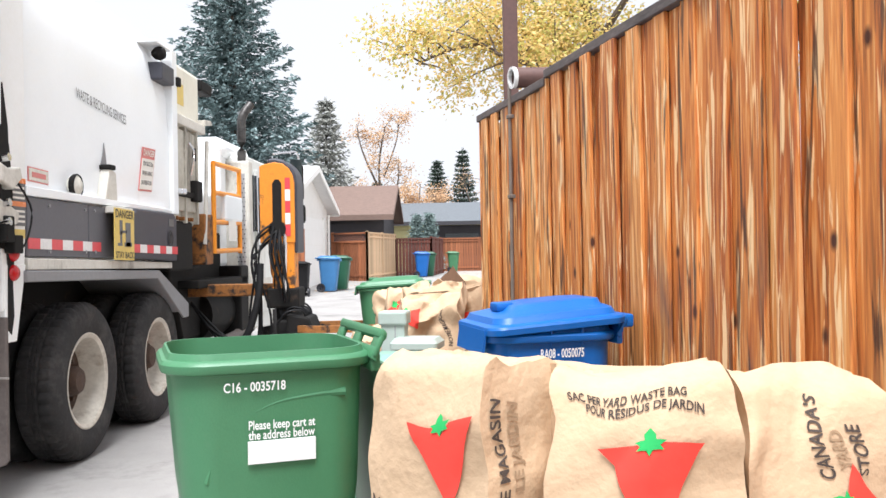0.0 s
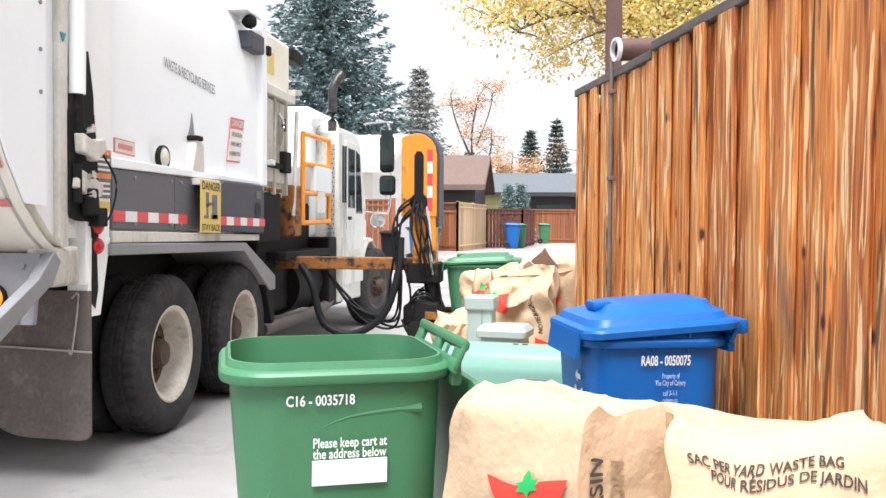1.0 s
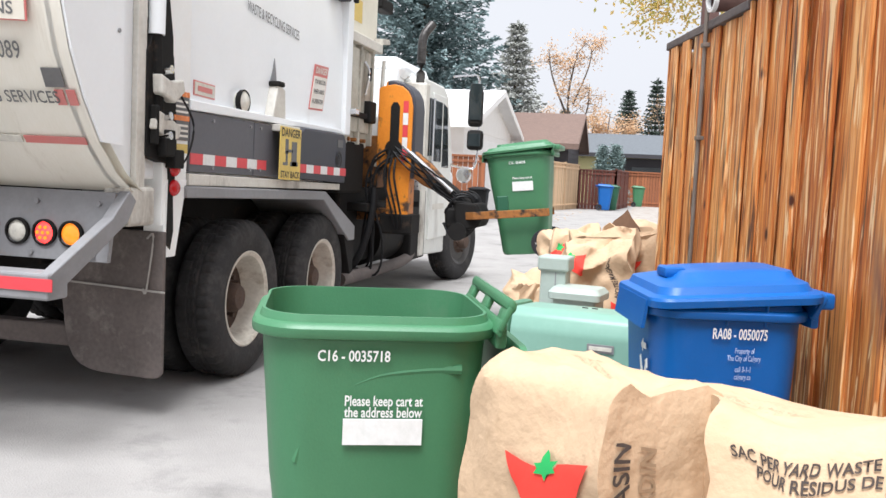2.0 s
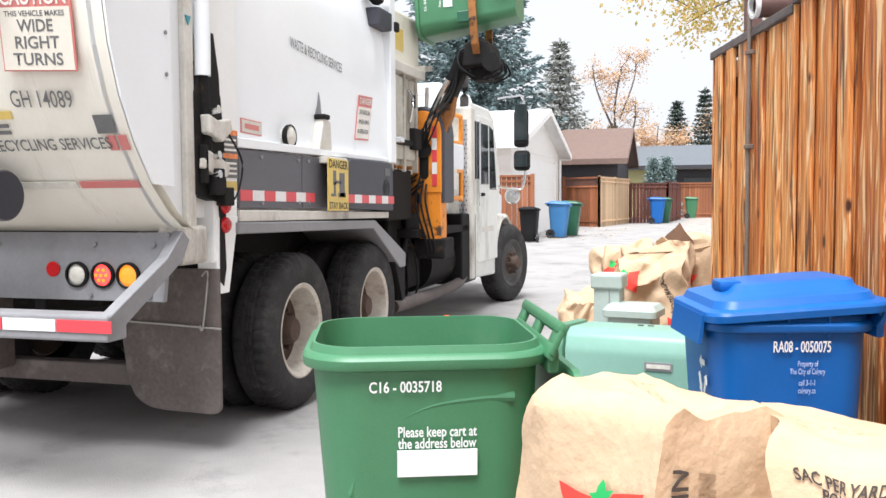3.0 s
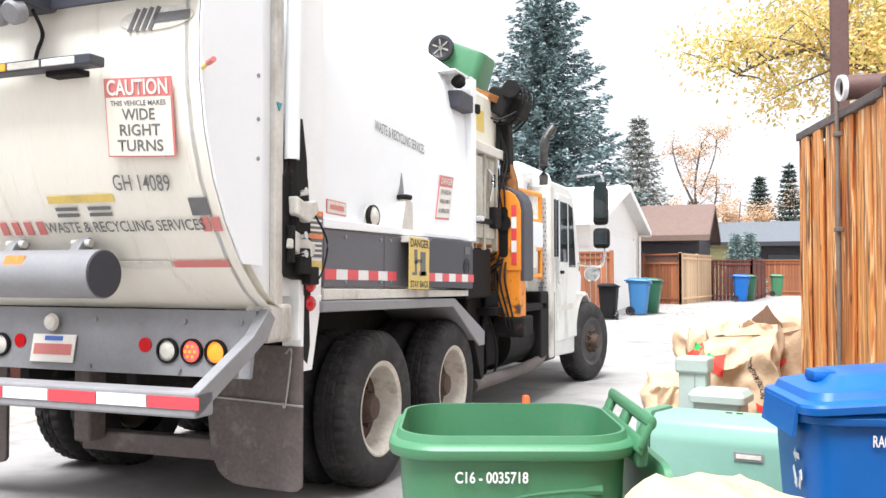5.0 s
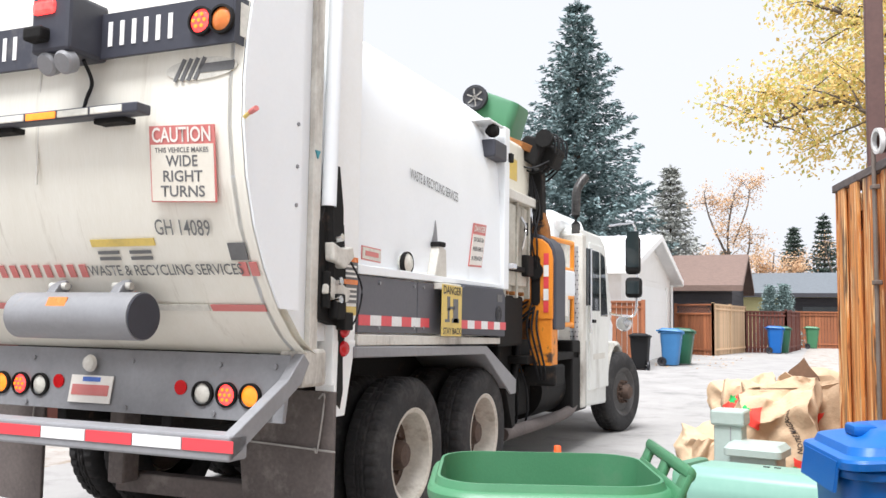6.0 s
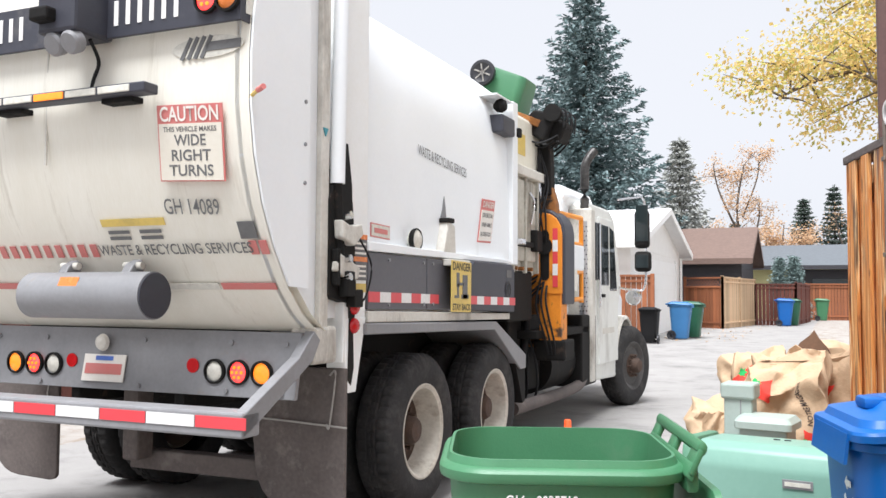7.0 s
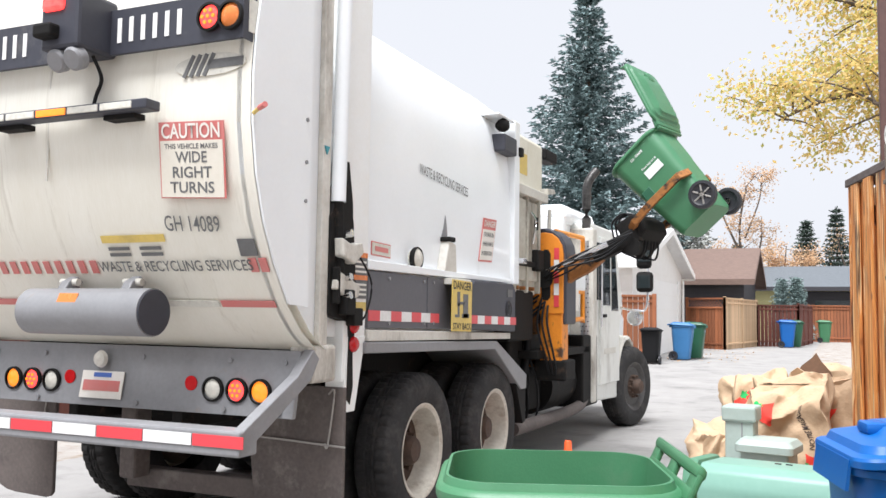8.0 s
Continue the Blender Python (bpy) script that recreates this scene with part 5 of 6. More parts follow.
tp("grease_run", prism([(-1.10, 0.95), (-1.06, 0.92), (-1.03, 1.02), (-1.04, 1.2), (-1.01, 1.42), (-1.03, 1.7), (-1.06, 1.95), (-1.09, 2.0), (-1.11, 1.6), (-1.09, 1.3)], 0.0, 0.0265, "x"), black_steel, "black run of grease")
for z_ in (1.52, 1.62, 1.86):
    tp("latch_pin", rod((0.03, -1.2, z_), (0.10, -1.2, z_ + 0.01), 0.022, n=14), chrome, "bright worn steel pin")
tp("latch_plate", prism([(-1.30, 1.56), (-1.16, 1.50), (-1.06, 1.52), (-1.04, 1.58), (-1.14, 1.62), (-1.28, 1.66)], 0.03, 0.07, "x", bevel=0.008), dirty_white, "greasy pale latch plate")
tp("latch_cable", tube([(0.05, -1.02, 1.75), (0.09, -0.95, 1.6), (0.07, -0.98, 1.42), (0.04, -1.06, 1.36)], 0.006, n=5), hose_black)
for z in (1.69, 1.56):
    tp("warning_sticker", patch(0.16, 0.13, face_m((0.0235, -0.965, z + 0.02), (0, 1, 0), (0, 0, 1)), 0.003), sign_grey, "small black and orange warning sticker")
    tp("sticker_header", patch(0.16, 0.028, face_m((0.0255, -0.965, z + 0.075), (0, 1, 0), (0, 0, 1)), 0.003), lens_amber)
    for j in range(3):
        tp("text_bar", patch(0.13, 0.012, face_m((0.0255, -0.965, z + 0.035 - 0.028 * j), (0, 1, 0), (0, 0, 1)), 0.003), sign_white)
tp("yellow_sticker", patch(0.14, 0.05, face_m((0.0235, -0.965, 1.47), (0, 1, 0), (0, 0, 1)), 0.003), sign_yellow)
for z in (1.361, 1.255):
    tp("marker_lamp", lathe([(0.001, 0.028), (0.028, 0.025), (0.042, 0.012), (0.045, 0.0)], n=20, centre=(0.026, -1.035, z)), lens_red, "round red marker lamp", smooth=True)

# lower side panels
panel_mid = mat("scuffed_grey_panel", (0.115, 0.115, 0.13), (0.085, 0.085, 0.098), 3, 0.5, bump=0.02, dirt=(0.2, 0.19, 0.18), dirt_at=(0.58, 0.8))
tp("side_panel", prism([(-0.86, 1.345), (-0.045, 1.333), (-0.045, 1.678), (-0.86, 1.684)], -0.05, 0.02, "x", bevel=0.006), panel_mid)
tp("side_panel", prism([(-0.035, 1.333), (0.60, 1.322), (0.60, 1.672), (-0.035, 1.678)], -0.05, 0.02, "x", bevel=0.006), panel_mid)
tp("side_locker", prism([(0.61, 1.322), (1.59, 1.295), (1.59, 1.64), (1.53, 1.69), (0.70, 1.69), (0.61, 1.65)], -0.05, 0.075, "x", bevel=0.012), panel_grey, "dark grey locker box")
tp("panel_ledge", prism([(-0.87, 1.688), (1.62, 1.698), (1.62, 1.73), (-0.87, 1.745)], -0.06, 0.03, "x", bevel=0.006), white_paint)
tp("sill", prism([(-0.87, 1.268), (1.60, 1.235), (1.60, 1.285), (-0.87, 1.335)], -0.06, 0.028, "x", bevel=0.005), dirty_white)
for i in range(17):
    y0 = -0.86 + i * 0.144
    if 0.20 < y0 + 0.07 < 0.58:
        continue
    x = 0.0205 if y0 < 0.58 else 0.0765
    tp("tape", patch(0.142, 0.062, face_m((x + 0.002, y0 + 0.072, 1.418 - 0.0150 * (y0 + 0.86)), (0, 1, -0.015), (0, 0.015, 1)), 0.004), (red_tape, white_tape)[i % 2], "reflective tape")
for y in (-0.6, -0.1, 0.05):
    for z in (1.37, 1.645):
        tp("bolt", rod((0.015, y, z), (0.03, y, z), 0.011, n=8), chassis_grey)
tp("emblem_ring", lathe([(0.062, 0.0), (0.07, 0.003), (0.056, 0.004), (0.05, 0.0)], n=28, centre=(0.077, 1.42, 1.48)), sign_black, "round black emblem")
for dy in (-0.015, 0.012):
    tp("emblem_bar", patch(0.02, 0.08, face_m((0.079, 1.42 + dy, 1.48), (0, 1, 0), (0, 0.3, 1)), 0.003), sign_black)
tp("sticker", patch(0.12, 0.06, face_m((0.078, 1.44, 1.61), (0, 1, 0), (0, 0, 1)), 0.003), sign_grey)

# fender over the rear wheels
bm = prism([(-0.92, 1.20), (1.20, 1.16), (1.84, 0.80), (1.98, 0.80), (1.98, 0.92), (1.24, 1.225), (-0.92, 1.266)], -0.62, 0.045, "x", bevel=0.008)
tp("fender", bm, chassis_grey, "grey steel wheel fender")
tp("wheel_well", box(-0.66, -0.6, -0.9, 2.0, 0.75, 1.25, 0.01), black_steel)
tp("fender_skirt", prism([(1.67, 0.99), (2.0, 0.83), (2.0, 0.52), (1.93, 0.50)], -0.5, 0.03, "x", bevel=0.006), black_steel)

# lettering and signs on the side
SR, SU = (0, 1, 0), (0, 0, 1)
writing("lettering", "WASTE & RECYCLING SERVICES", 0.10, sign_grey, truck, face_m((-0.036, 0.36, 2.385), (0, 1, -0.065), (-0.03, 0.065, 1)), width=0.86, bold=0.2)
DR, DU = (0, 1, 0.03), (0, 0.30, 1)
DM = face_m((-0.033, 1.205, 2.03), DR, DU)
sd = tp("danger_sign", patch(0.29, 0.37, DM, 0.005), sign_red, "tall white danger sign with red border")
tp("sign_face", patch(0.265, 0.26, DM @ Matrix.Translation((0, -0.04, 0.004)), 0.004), sign_white, parent=sd)
writing("lettering", "DANGER", 0.075, sign_white, sd, DM @ Matrix.Translation((0, 0.137, 0.0065)), width=0.25)
for i, txt in enumerate(("STAY BACK 20m", "WHEN ARM IS", "IN OPERATION")):
    writing("lettering", txt, 0.052, sign_grey, sd, DM @ Matrix.Translation((0, 0.045 - 0.08 * i, 0.0075)), width=0.22)
hx = tp("maker_plate", patch(0.25, 0.085, face_m((-0.0325, -0.615, 1.822), (0, 1, -0.03), SU), 0.005), sign_red, "small faded red plate")
tp("plate_face", patch(0.235, 0.07, face_m((-0.029, -0.615, 1.822), (0, 1, -0.03), SU), 0.003), lens_clear, parent=hx)
tp("plate_bar", patch(0.17, 0.03, face_m((-0.0265, -0.615, 1.822), (0, 1, -0.03), SU), 0.003), sign_red, parent=hx)
tp("work_lamp", lathe([(0.001, 0.075), (0.05, 0.07), (0.068, 0.055), (0.07, 0.03), (0.05, 0.0), (0.02, -0.04)], n=24, centre=(-0.045, -0.178, 1.795)), lens_clear, "round work lamp", smooth=True)
tp("lamp_housing", lathe([(0.0715, 0.05), (0.078, 0.04), (0.075, 0.02), (0.05, -0.01)], n=24, centre=(-0.03, -0.178, 1.795)), black_steel, smooth=True)
tp("vent_stub", prism([(0.22, 1.73), (0.44, 1.73), (0.42, 1.93), (0.30, 1.96)], -0.04, 0.03, "x", bevel=0.01), dirty_white, "sooty white vent stub")
tp("vent_cap", box(-0.04, 0.045, 0.28, 0.38, 1.945, 1.98, 0.01), black_steel)
tp("soot", prism([(0.30, 1.985), (0.40, 1.985), (0.385, 2.06), (0.36, 2.14), (0.335, 2.05)], -0.036, -0.0315, "x"), chassis_grey, "dark exhaust smear above the vent")
dy = tp("danger_sign", patch(0.36, 0.36, face_m((0.085, 0.405, 1.492), (0, 1, -0.02), (0, 0.02, 1)), 0.006), sign_yellow, "worn yellow danger sign")
writing("lettering", "DANGER", 0.08, sign_black, dy, face_m((0.0895, 0.405, 1.632), (0, 1, -0.02), SU), width=0.33)
writing("lettering", "STAY BACK", 0.065, sign_black, dy, face_m((0.0895, 0.405, 1.345), (0, 1, -0.02), SU), width=0.33)
for a, b_, c_, d_ in ((-0.07, 0.05, 0.05, 0.10), (-0.07, -0.02, 0.03, 0.08), (0.06, 0.0, 0.09, 0.17), (-0.09, -0.07, 0.08, 0.02), (0.06, -0.07, 0.13, 0.03), (-0.01, 0.02, 0.09, 0.02)):
    tp("pictogram", patch(c_, d_, face_m((0.0895, 0.405 + a, 1.492 + b_), SR, SU), 0.003), sign_grey, parent=dy)
tp("sign_bracket", box(0.0, 0.08, 0.23, 0.59, 1.64, 1.685, 0.005), dirty_white)

# camera pod at the body's front corner
pod = tp("camera_hood", prism([(1.33, 3.10), (1.72, 3.10), (1.72, 3.085), (1.33, 3.085)], -0.2, 0.01, "x", bevel=0.004), white_paint, "white hood over a small camera")
tp("camera_ball", lathe([(0.001, 0.07), (0.04, 0.06), (0.06, 0.02), (0.05, -0.02), (0.02, -0.05)], n=16, centre=(-0.04, 1.52, 3.03)), black_steel, parent=pod, smooth=True)
tp("camera_box", box(-0.14, 0.02, 1.45, 1.76, 2.80, 2.95, 0.015), panel_grey, parent=pod)
tp("side_lamp", box(-0.04, 0.03, 1.85, 1.92, 2.82, 2.90, 0.01), black_steel)
tp("handle_hook", box(-0.02, 0.05, 1.87, 1.97, 1.88, 1.93, 0.01), chrome)

# tailgate
TAIL = [(-1.43, 1.235), (-1.58, 1.33), (-1.72, 1.47), (-1.85, 1.66), (-1.95, 1.86), (-2.02, 2.08), (-2.06, 2.32), (-2.065, 2.55), (-2.05, 2.75), (-2.01, 3.0), (-1.96, 3.25), (-1.90, 3.6)]


def tail_y(z):
    for (y0, z0), (y1, z1) in zip(TAIL, TAIL[1:]):
        if z0 <= z <= z1:
            return y0 + (y1 - y0) * (z - z0) / (z1 - z0)
    return TAIL[-1][0]


def tail_up(z):
    return (0, tail_y(z + 0.05) - tail_y(z - 0.05), 0.1)


bm = bmesh.new()
cols = [-2.36 + 2.395 * i / 10 for i in range(11)]
grid = [[bm.verts.new((x, y, z)) for x in cols] for y, z in TAIL]
inner = [[bm.verts.new((x, y + 0.08, z)) for x in cols] for y, z in TAIL]
for g_, rev in ((grid, False), (inner, True)):
    for a, b_ in zip(g_, g_[1:]):
        for i in range(10):
            q = (a[i], a[i + 1], b_[i + 1], b_[i])
            bm.faces.new(q[::-1] if rev else q)
tp("tailgate", bm, cream, "curved cream tailgate streaked with grime", smooth=True)
for x0, x1 in ((-0.045, -0.02), (-2.38, -2.355)):
    tp("tailgate_cheek", prism(TAIL + [(-1.25, 3.6), (-1.25, 1.24)], x0, x1, "x"), white_paint, "white tailgate side sheet")
tp("tailgate_flange", prism([(y + 0.003, z) for y, z in TAIL[2:]] + [(-1.56, 3.6), (-1.55, 1.46)], 0.037, 0.049, "x"), white_paint, "white rear flange of the tailgate side")
tp("tailgate_seam", box(-1.26, -1.25, -2.062, -2.05, 2.1, 2.7, 0.002), dirty_white)
for z in (2.0, 2.2, 2.42):
    tp("rivet", rod((0.045, -1.60, z), (0.056, -1.60, z), 0.011, n=8), chassis_grey)


def tail_m(x, z, out=0.006):
    u = Vector(tail_up(z)).normalized()
    n = Vector((1, 0, 0)).cross(u)
    return face_m(Vector((x, tail_y(z), z)) + n * out, (1, 0, 0), u)


SG = tail_m(-0.305, 2.16, 0.02) @ pose(0, 0, 0, 0, 0, -2.5)
cs = tp("caution_sign", patch(0.39, 0.37, SG, 0.006), sign_red, "white wide-turn caution sign with red border")
tp("sign_face", patch(0.374, 0.274, SG @ Matrix.Translation((0, -0.042, 0.004)), 0.004), sign_cream, parent=cs)
for txt, sz, w_, z, mm in (("CAUTION", 0.10, 0.35, 0.137, sign_white), ("THIS VEHICLE MAKES", 0.034, 0.32, 0.066, sign_grey), ("WIDE", 0.075, 0.19, 0.012, sign_grey), ("RIGHT", 0.075, 0.235, -0.061, sign_grey), ("TURNS", 0.075, 0.265, -0.134, sign_grey)):
    writing("lettering", txt, sz, mm, cs, SG @ Matrix.Translation((0, z, 0.0075)), width=w_)
writing("unit_number", "GH 14089", 0.115, sign_grey, truck, tail_m(-0.37, 1.86, 0.014) @ pose(0, 0, 0, 0, 0, -2.5), width=0.335, bold=0.2)
writing("lettering", "WASTE & RECYCLING SERVICES", 0.085, sign_grey, truck, tail_m(-0.565, 1.662, 0.014), width=0.985, bold=0.5)
for i in range(11):
    tp("tape_bar", patch(0.045, 0.075, tail_m(-1.10 - 0.085 * i, 1.662, 0.008), 0.004), sign_red)
for i in range(2):
    tp("tape_bar", patch(0.045, 0.075, tail_m(0.04 - 0.06 * (1 + i) + 0.01, 1.662, 0.008), 0.004), sign_red)
for i in range(7):
    tp("tape_band", patch(0.33, 0.04, tail_m(-0.19 - 0.345 * i, 1.475, 0.008), 0.004), (sign_red, lens_clear)[i % 2 if i < 2 else 0])
tp("sticker", patch(0.42, 0.04, tail_m(-0.78, 1.80, 0.008), 0.004), sign_yellow, "faded yellow caution sticker")
for dx in (-0.11, 0.10):
    for j in range(2):
        tp("text_bar", patch(0.14, 0.018, tail_m(-0.78 + dx, 1.752 - 0.03 * j, 0.008), 0.003), sign_grey)
tp("sticker", patch(0.10, 0.09, tail_m(-0.08, 1.745, 0.008), 0.004), sign_grey)
lg = lathe([(0.0, 0.0), (0.5, 0.0), (0.5, 0.004), (0.0, 0.004)], n=32, axis="z")
lg.transform(tail_m(-0.205, 2.612, 0.004) @ Matrix.Diagonal((0.42, 0.111, 0.958, 1)))
lo = tp("emblem", lg, lens_clear, "oval pale emblem")
for i in range(4):
    tp("emblem_stroke", patch(0.022, 0.12, tail_m(-0.33 + 0.04 * i, 2.612, 0.0105) @ pose(0, 0, 0, 0, 0, -25), 0.003), sign_grey, parent=lo)
tp("emblem_bar", patch(0.2, 0.045, tail_m(-0.11, 2.612, 0.0105), 0.003), sign_grey, parent=lo)
tp("prop_rod", rod((0.02, -2.03, 2.36), (0.12, -2.11, 2.365), 0.010), sign_yellow, "yellow flag rod")
tp("rod_tip", rod((0.12, -2.11, 2.365), (0.18, -2.15, 2.368), 0.013), sign_red)
cy = tp("roller", rod((-1.45, -1.93, 1.42), (-0.62, -1.93, 1.42), 0.122, n=36), chassis_grey, "grey steel cylinder tank", smooth=True)
tp("end_cap", rod((-0.622, -1.93, 1.42), (-0.612, -1.93, 1.42), 0.115, n=36), panel_grey, "dark flat end cap", cy)
for x in (-1.25, -0.81):
    tp("roller_bracket", prism([(-1.98, 1.48), (-1.86, 1.50), (-1.81, 1.58), (-1.85, 1.61), (-1.91, 1.58)], x - 0.03, x + 0.03, "x", bevel=0.008), chassis_grey, parent=cy)
    tp("bolt", rod((x - 0.06, -1.875, 1.575), (x + 0.06, -1.875, 1.575), 0.02), dirty_white, parent=cy)
tp("roller_label", patch(0.13, 0.05, face_m((-1.10, -2.030, 1.49), (1, 0, 0), (0, 0.45, 1)), 0.004), lens_amber, parent=cy)
# upper rack
rk = tp("top_bar", prism([(-2.13, 2.70), (-2.11, 2.70), (-2.11, 2.93), (-2.13, 2.93)], -2.3, 0.02, "x", bevel=0.003), panel_grey, "dark grey rear lamp bar with slots")
tp("bar_end", prism([(-2.13, 2.70), (-1.95, 2.70), (-1.95, 2.93), (-2.13, 2.93)], 0.02, 0.03, "x", bevel=0.002), panel_grey, parent=rk)
tp("end_plate", patch(0.10, 0.16, face_m((0.033, -2.04, 2.82), (0, 1, 0), SU), 0.004), lens_clear, parent=rk)
for x0 in (-1.75, -0.72):
    for i in range(6):
        tp("slot", patch(0.026, 0.125, face_m((x0 + 0.075 * i, -2.132, 2.82), (1, 0, 0), SU), 0.004), siding_white, parent=rk)


def lamp(x, y, z, r, material, parent=truck, label=""):
    b_ = lathe([(r, 0.0), (r + 0.012, 0.0), (r + 0.012, 0.02), (r, 0.022)], n=24)
    b_.transform(Matrix.Translation((x, y, z)) @ pose(0, 0, 0, 0, 0, -90))
    bz = tp("lamp_bezel", b_, black_steel, label, parent if parent is not truck else None, True)
    l_ = lathe([(0.001, 0.024), (r * 0.6, 0.02), (r, 0.008)], n=24)
    l_.transform(Matrix.Translation((x, y, z)) @ pose(0, 0, 0, 0, 0, -90))
    tp("lens", l_, material, parent=bz, smooth=True)
    if material is lens_red_on:
        for k in range(7):
            a = math.pi / 3 * k
            q = (0, 0) if k == 6 else (r * 0.55 * math.cos(a), r * 0.55 * math.sin(a))
            tp("led", rod((x + q[0], y - 0.022, z + q[1]), (x + q[0], y - 0.028, z + q[1]), r * 0.16, n=8), lens_amber_on, parent=bz)
    return bz


lamp(-0.155, -2.135, 2.815, 0.058, lens_red_on, label="lit red round lamp")
lamp(-0.035, -2.135, 2.81, 0.058, lens_amber, label="amber round lamp")
pb_ = tp("camera_pod", box(-1.03, -0.78, -2.34, -2.08, 2.69, 2.98, 0.02), panel_grey, "dark box with camera and lamps")
tp("pod_lamp", box(-1.01, -0.87, -2.356, -2.33, 2.88, 2.95, 0.02), lens_red_on, "lit red brake lamp", pb_)
tp("pod_camera", box(-1.02, -0.90, -2.40, -2.32, 2.74, 2.81, 0.015), black_steel, parent=pb_)
for x in (-0.94, -0.83):
    b_ = lathe([(0.001, 0.03), (0.047, 0.028), (0.058, 0.015), (0.058, -0.03), (0.025, -0.05)], n=24)
    b_.transform(Matrix.Translation((x, -2.30, 2.645)) @ pose(0, 0, 0, 0, 25, -90))
    tp("flood_lamp", b_, chassis_grey, "round flood lamp", pb_, True)
tp("pod_cable", tube([(-0.82, -2.2, 2.68), (-0.86, -2.10, 2.60), (-0.90, -2.09, 2.52), (-0.89, -2.12, 2.44)], 0.01, n=6), hose_black)
lb = tp("light_bar", box(-2.1, -0.47, -2.20, -2.10, 2.395, 2.445, 0.008), panel_grey, "long flat lit amber light bar")
for i in range(7):
    tp("bar_lens", box(-2.05 + 0.215 * i, -1.85 + 0.215 * i, -2.206, -2.18, 2.402, 2.437, 0.004), lens_amber_on if i % 3 == 1 else lens_clear, parent=lb)
for x in (-1.45, -0.70):
    tp("bar_foot", box(x - 0.1, x + 0.1, -2.14, -2.05, 2.37, 2.40, 0.006), black_steel, parent=lb)

# tail board, lamps, plate and bumper
bd = tp("tail_board", prism([(-1.56, 0.885), (-1.53, 0.885), (-1.47, 1.23), (-1.50, 1.23)], -2.26, -0.02, "x", bevel=0.004), chassis_grey, "grey steel tail board")


def on_board(x, z):
    return -1.56 + (z - 0.885) * 0.18 - 0.004


for x, mm in ((-2.02, lens_amber_on), (-1.865, lens_red_on), (-1.71, lens_clear), (-0.535, lens_clear), (-0.38, lens_red_on), (-0.23, lens_amber_on)):
    lamp(x, on_board(x, 1.015), 1.015, 0.055, mm, label="round tail lamp")
for x in (-1.575, -0.69):
    tp("reflector", rod((x, on_board(x, 1.04), 1.04), (x, on_board(x, 1.04) - 0.008, 1.04), 0.04, n=20), lens_red)
lp_ = tp("licence_plate", patch(0.31, 0.155, face_m((-1.315, on_board(0, 1.005) - 0.012, 1.005), (1, 0, 0), (0, 0.18, 1)), 0.006), sign_white, "white licence plate")
tp("plate_bar", patch(0.27, 0.06, face_m((-1.315, on_board(0, 1.0) - 0.017, 1.0), (1, 0, 0), (0, 0.18, 1)), 0.003), sign_red, parent=lp_)
tp("plate_bar", patch(0.13, 0.025, face_m((-1.315, on_board(0, 1.06) - 0.017, 1.06), (1, 0, 0), (0, 0.18, 1)), 0.003), sign_blue, parent=lp_)
for x in (-2.2, -1.8, -1.05, -0.45, -0.1):
    for z in (0.915, 1.17):
        tp("bolt", rod((x, on_board(x, z), z), (x, on_board(x, z) - 0.012, z), 0.014, n=8), chassis_grey)
tp("knob", lathe([(0.001, 0.05), (0.04, 0.04), (0.05, 0.02), (0.03, 0.0)], n=16, centre=(0, 0, 0)), dirty_white).matrix_world = Matrix.Translation((-1.33, -1.53, 1.15)) @ pose(0, 0, 0, 0, 0, -90)
for x0, x1 in ((-0.025, 0.035), (-2.32, -2.26)):
    tp("bumper_arm", prism([(-1.46, 1.24), (-1.40, 1.19), (-1.47, 1.085), (-1.985, 0.80), (-2.06, 0.765), (-2.06, 0.875), (-1.60, 1.11)], x0, x1, "x", bevel=0.006), chassis_grey, "grey angled bumper arm")
bp_ = tp("bumper", box(-2.32, 0.035, -2.07, -1.93, 0.765, 0.885, 0.012), chassis_grey, "grey rear bumper with reflective tape")
for i in range(8):
    tp("tape", patch(0.288, 0.055, face_m((-2.15 + 0.295 * i, -2.074, 0.835), (1, 0, 0), SU), 0.004), (white_tape, red_tape)[i % 2], parent=bp_)
tp("tail_bracket", box(-0.12, 0.03, -1.46, -1.22, 1.06, 1.26, 0.02), dirty_white)

# mud flaps
for x0, x1 in ((-0.60, 0.03), (-2.72, -2.12)):
    b_ = prism([(x0, 1.02), (x1, 1.02), (x1, 0.25), (x1 - 0.02, 0.225), (x1 - 0.06, 0.215), (x0 + 0.26, 0.225), (x0 + 0.19, 0.235), (x0 + 0.13, 0.26), (x0 + 0.085, 0.30), (x0 + 0.055, 0.36), (x0 + 0.035, 0.44), (x0, 0.72)], -1.13, -1.10, "y", bevel=0.008)
    fl = tp("mud_flap", b_, flap_rubber, "dusty brown rubber mud flap")
    tp("flap_wire", tube([(x0, -1.14, 0.72), (x0 + 0.3, -1.145, 0.71), (x1 + 0.02, -1.145, 0.695)], 0.006, n=5), steel_grey, parent=fl)
    tp("flap_clip", tube([(x1 - 0.09, -1.145, 0.98), (x1 - 0.05, -1.15, 0.99), (x1 - 0.09, -1.145, 0.70), (x1 - 0.11, -1.145, 0.71)], 0.006, n=5), steel_grey, parent=fl)

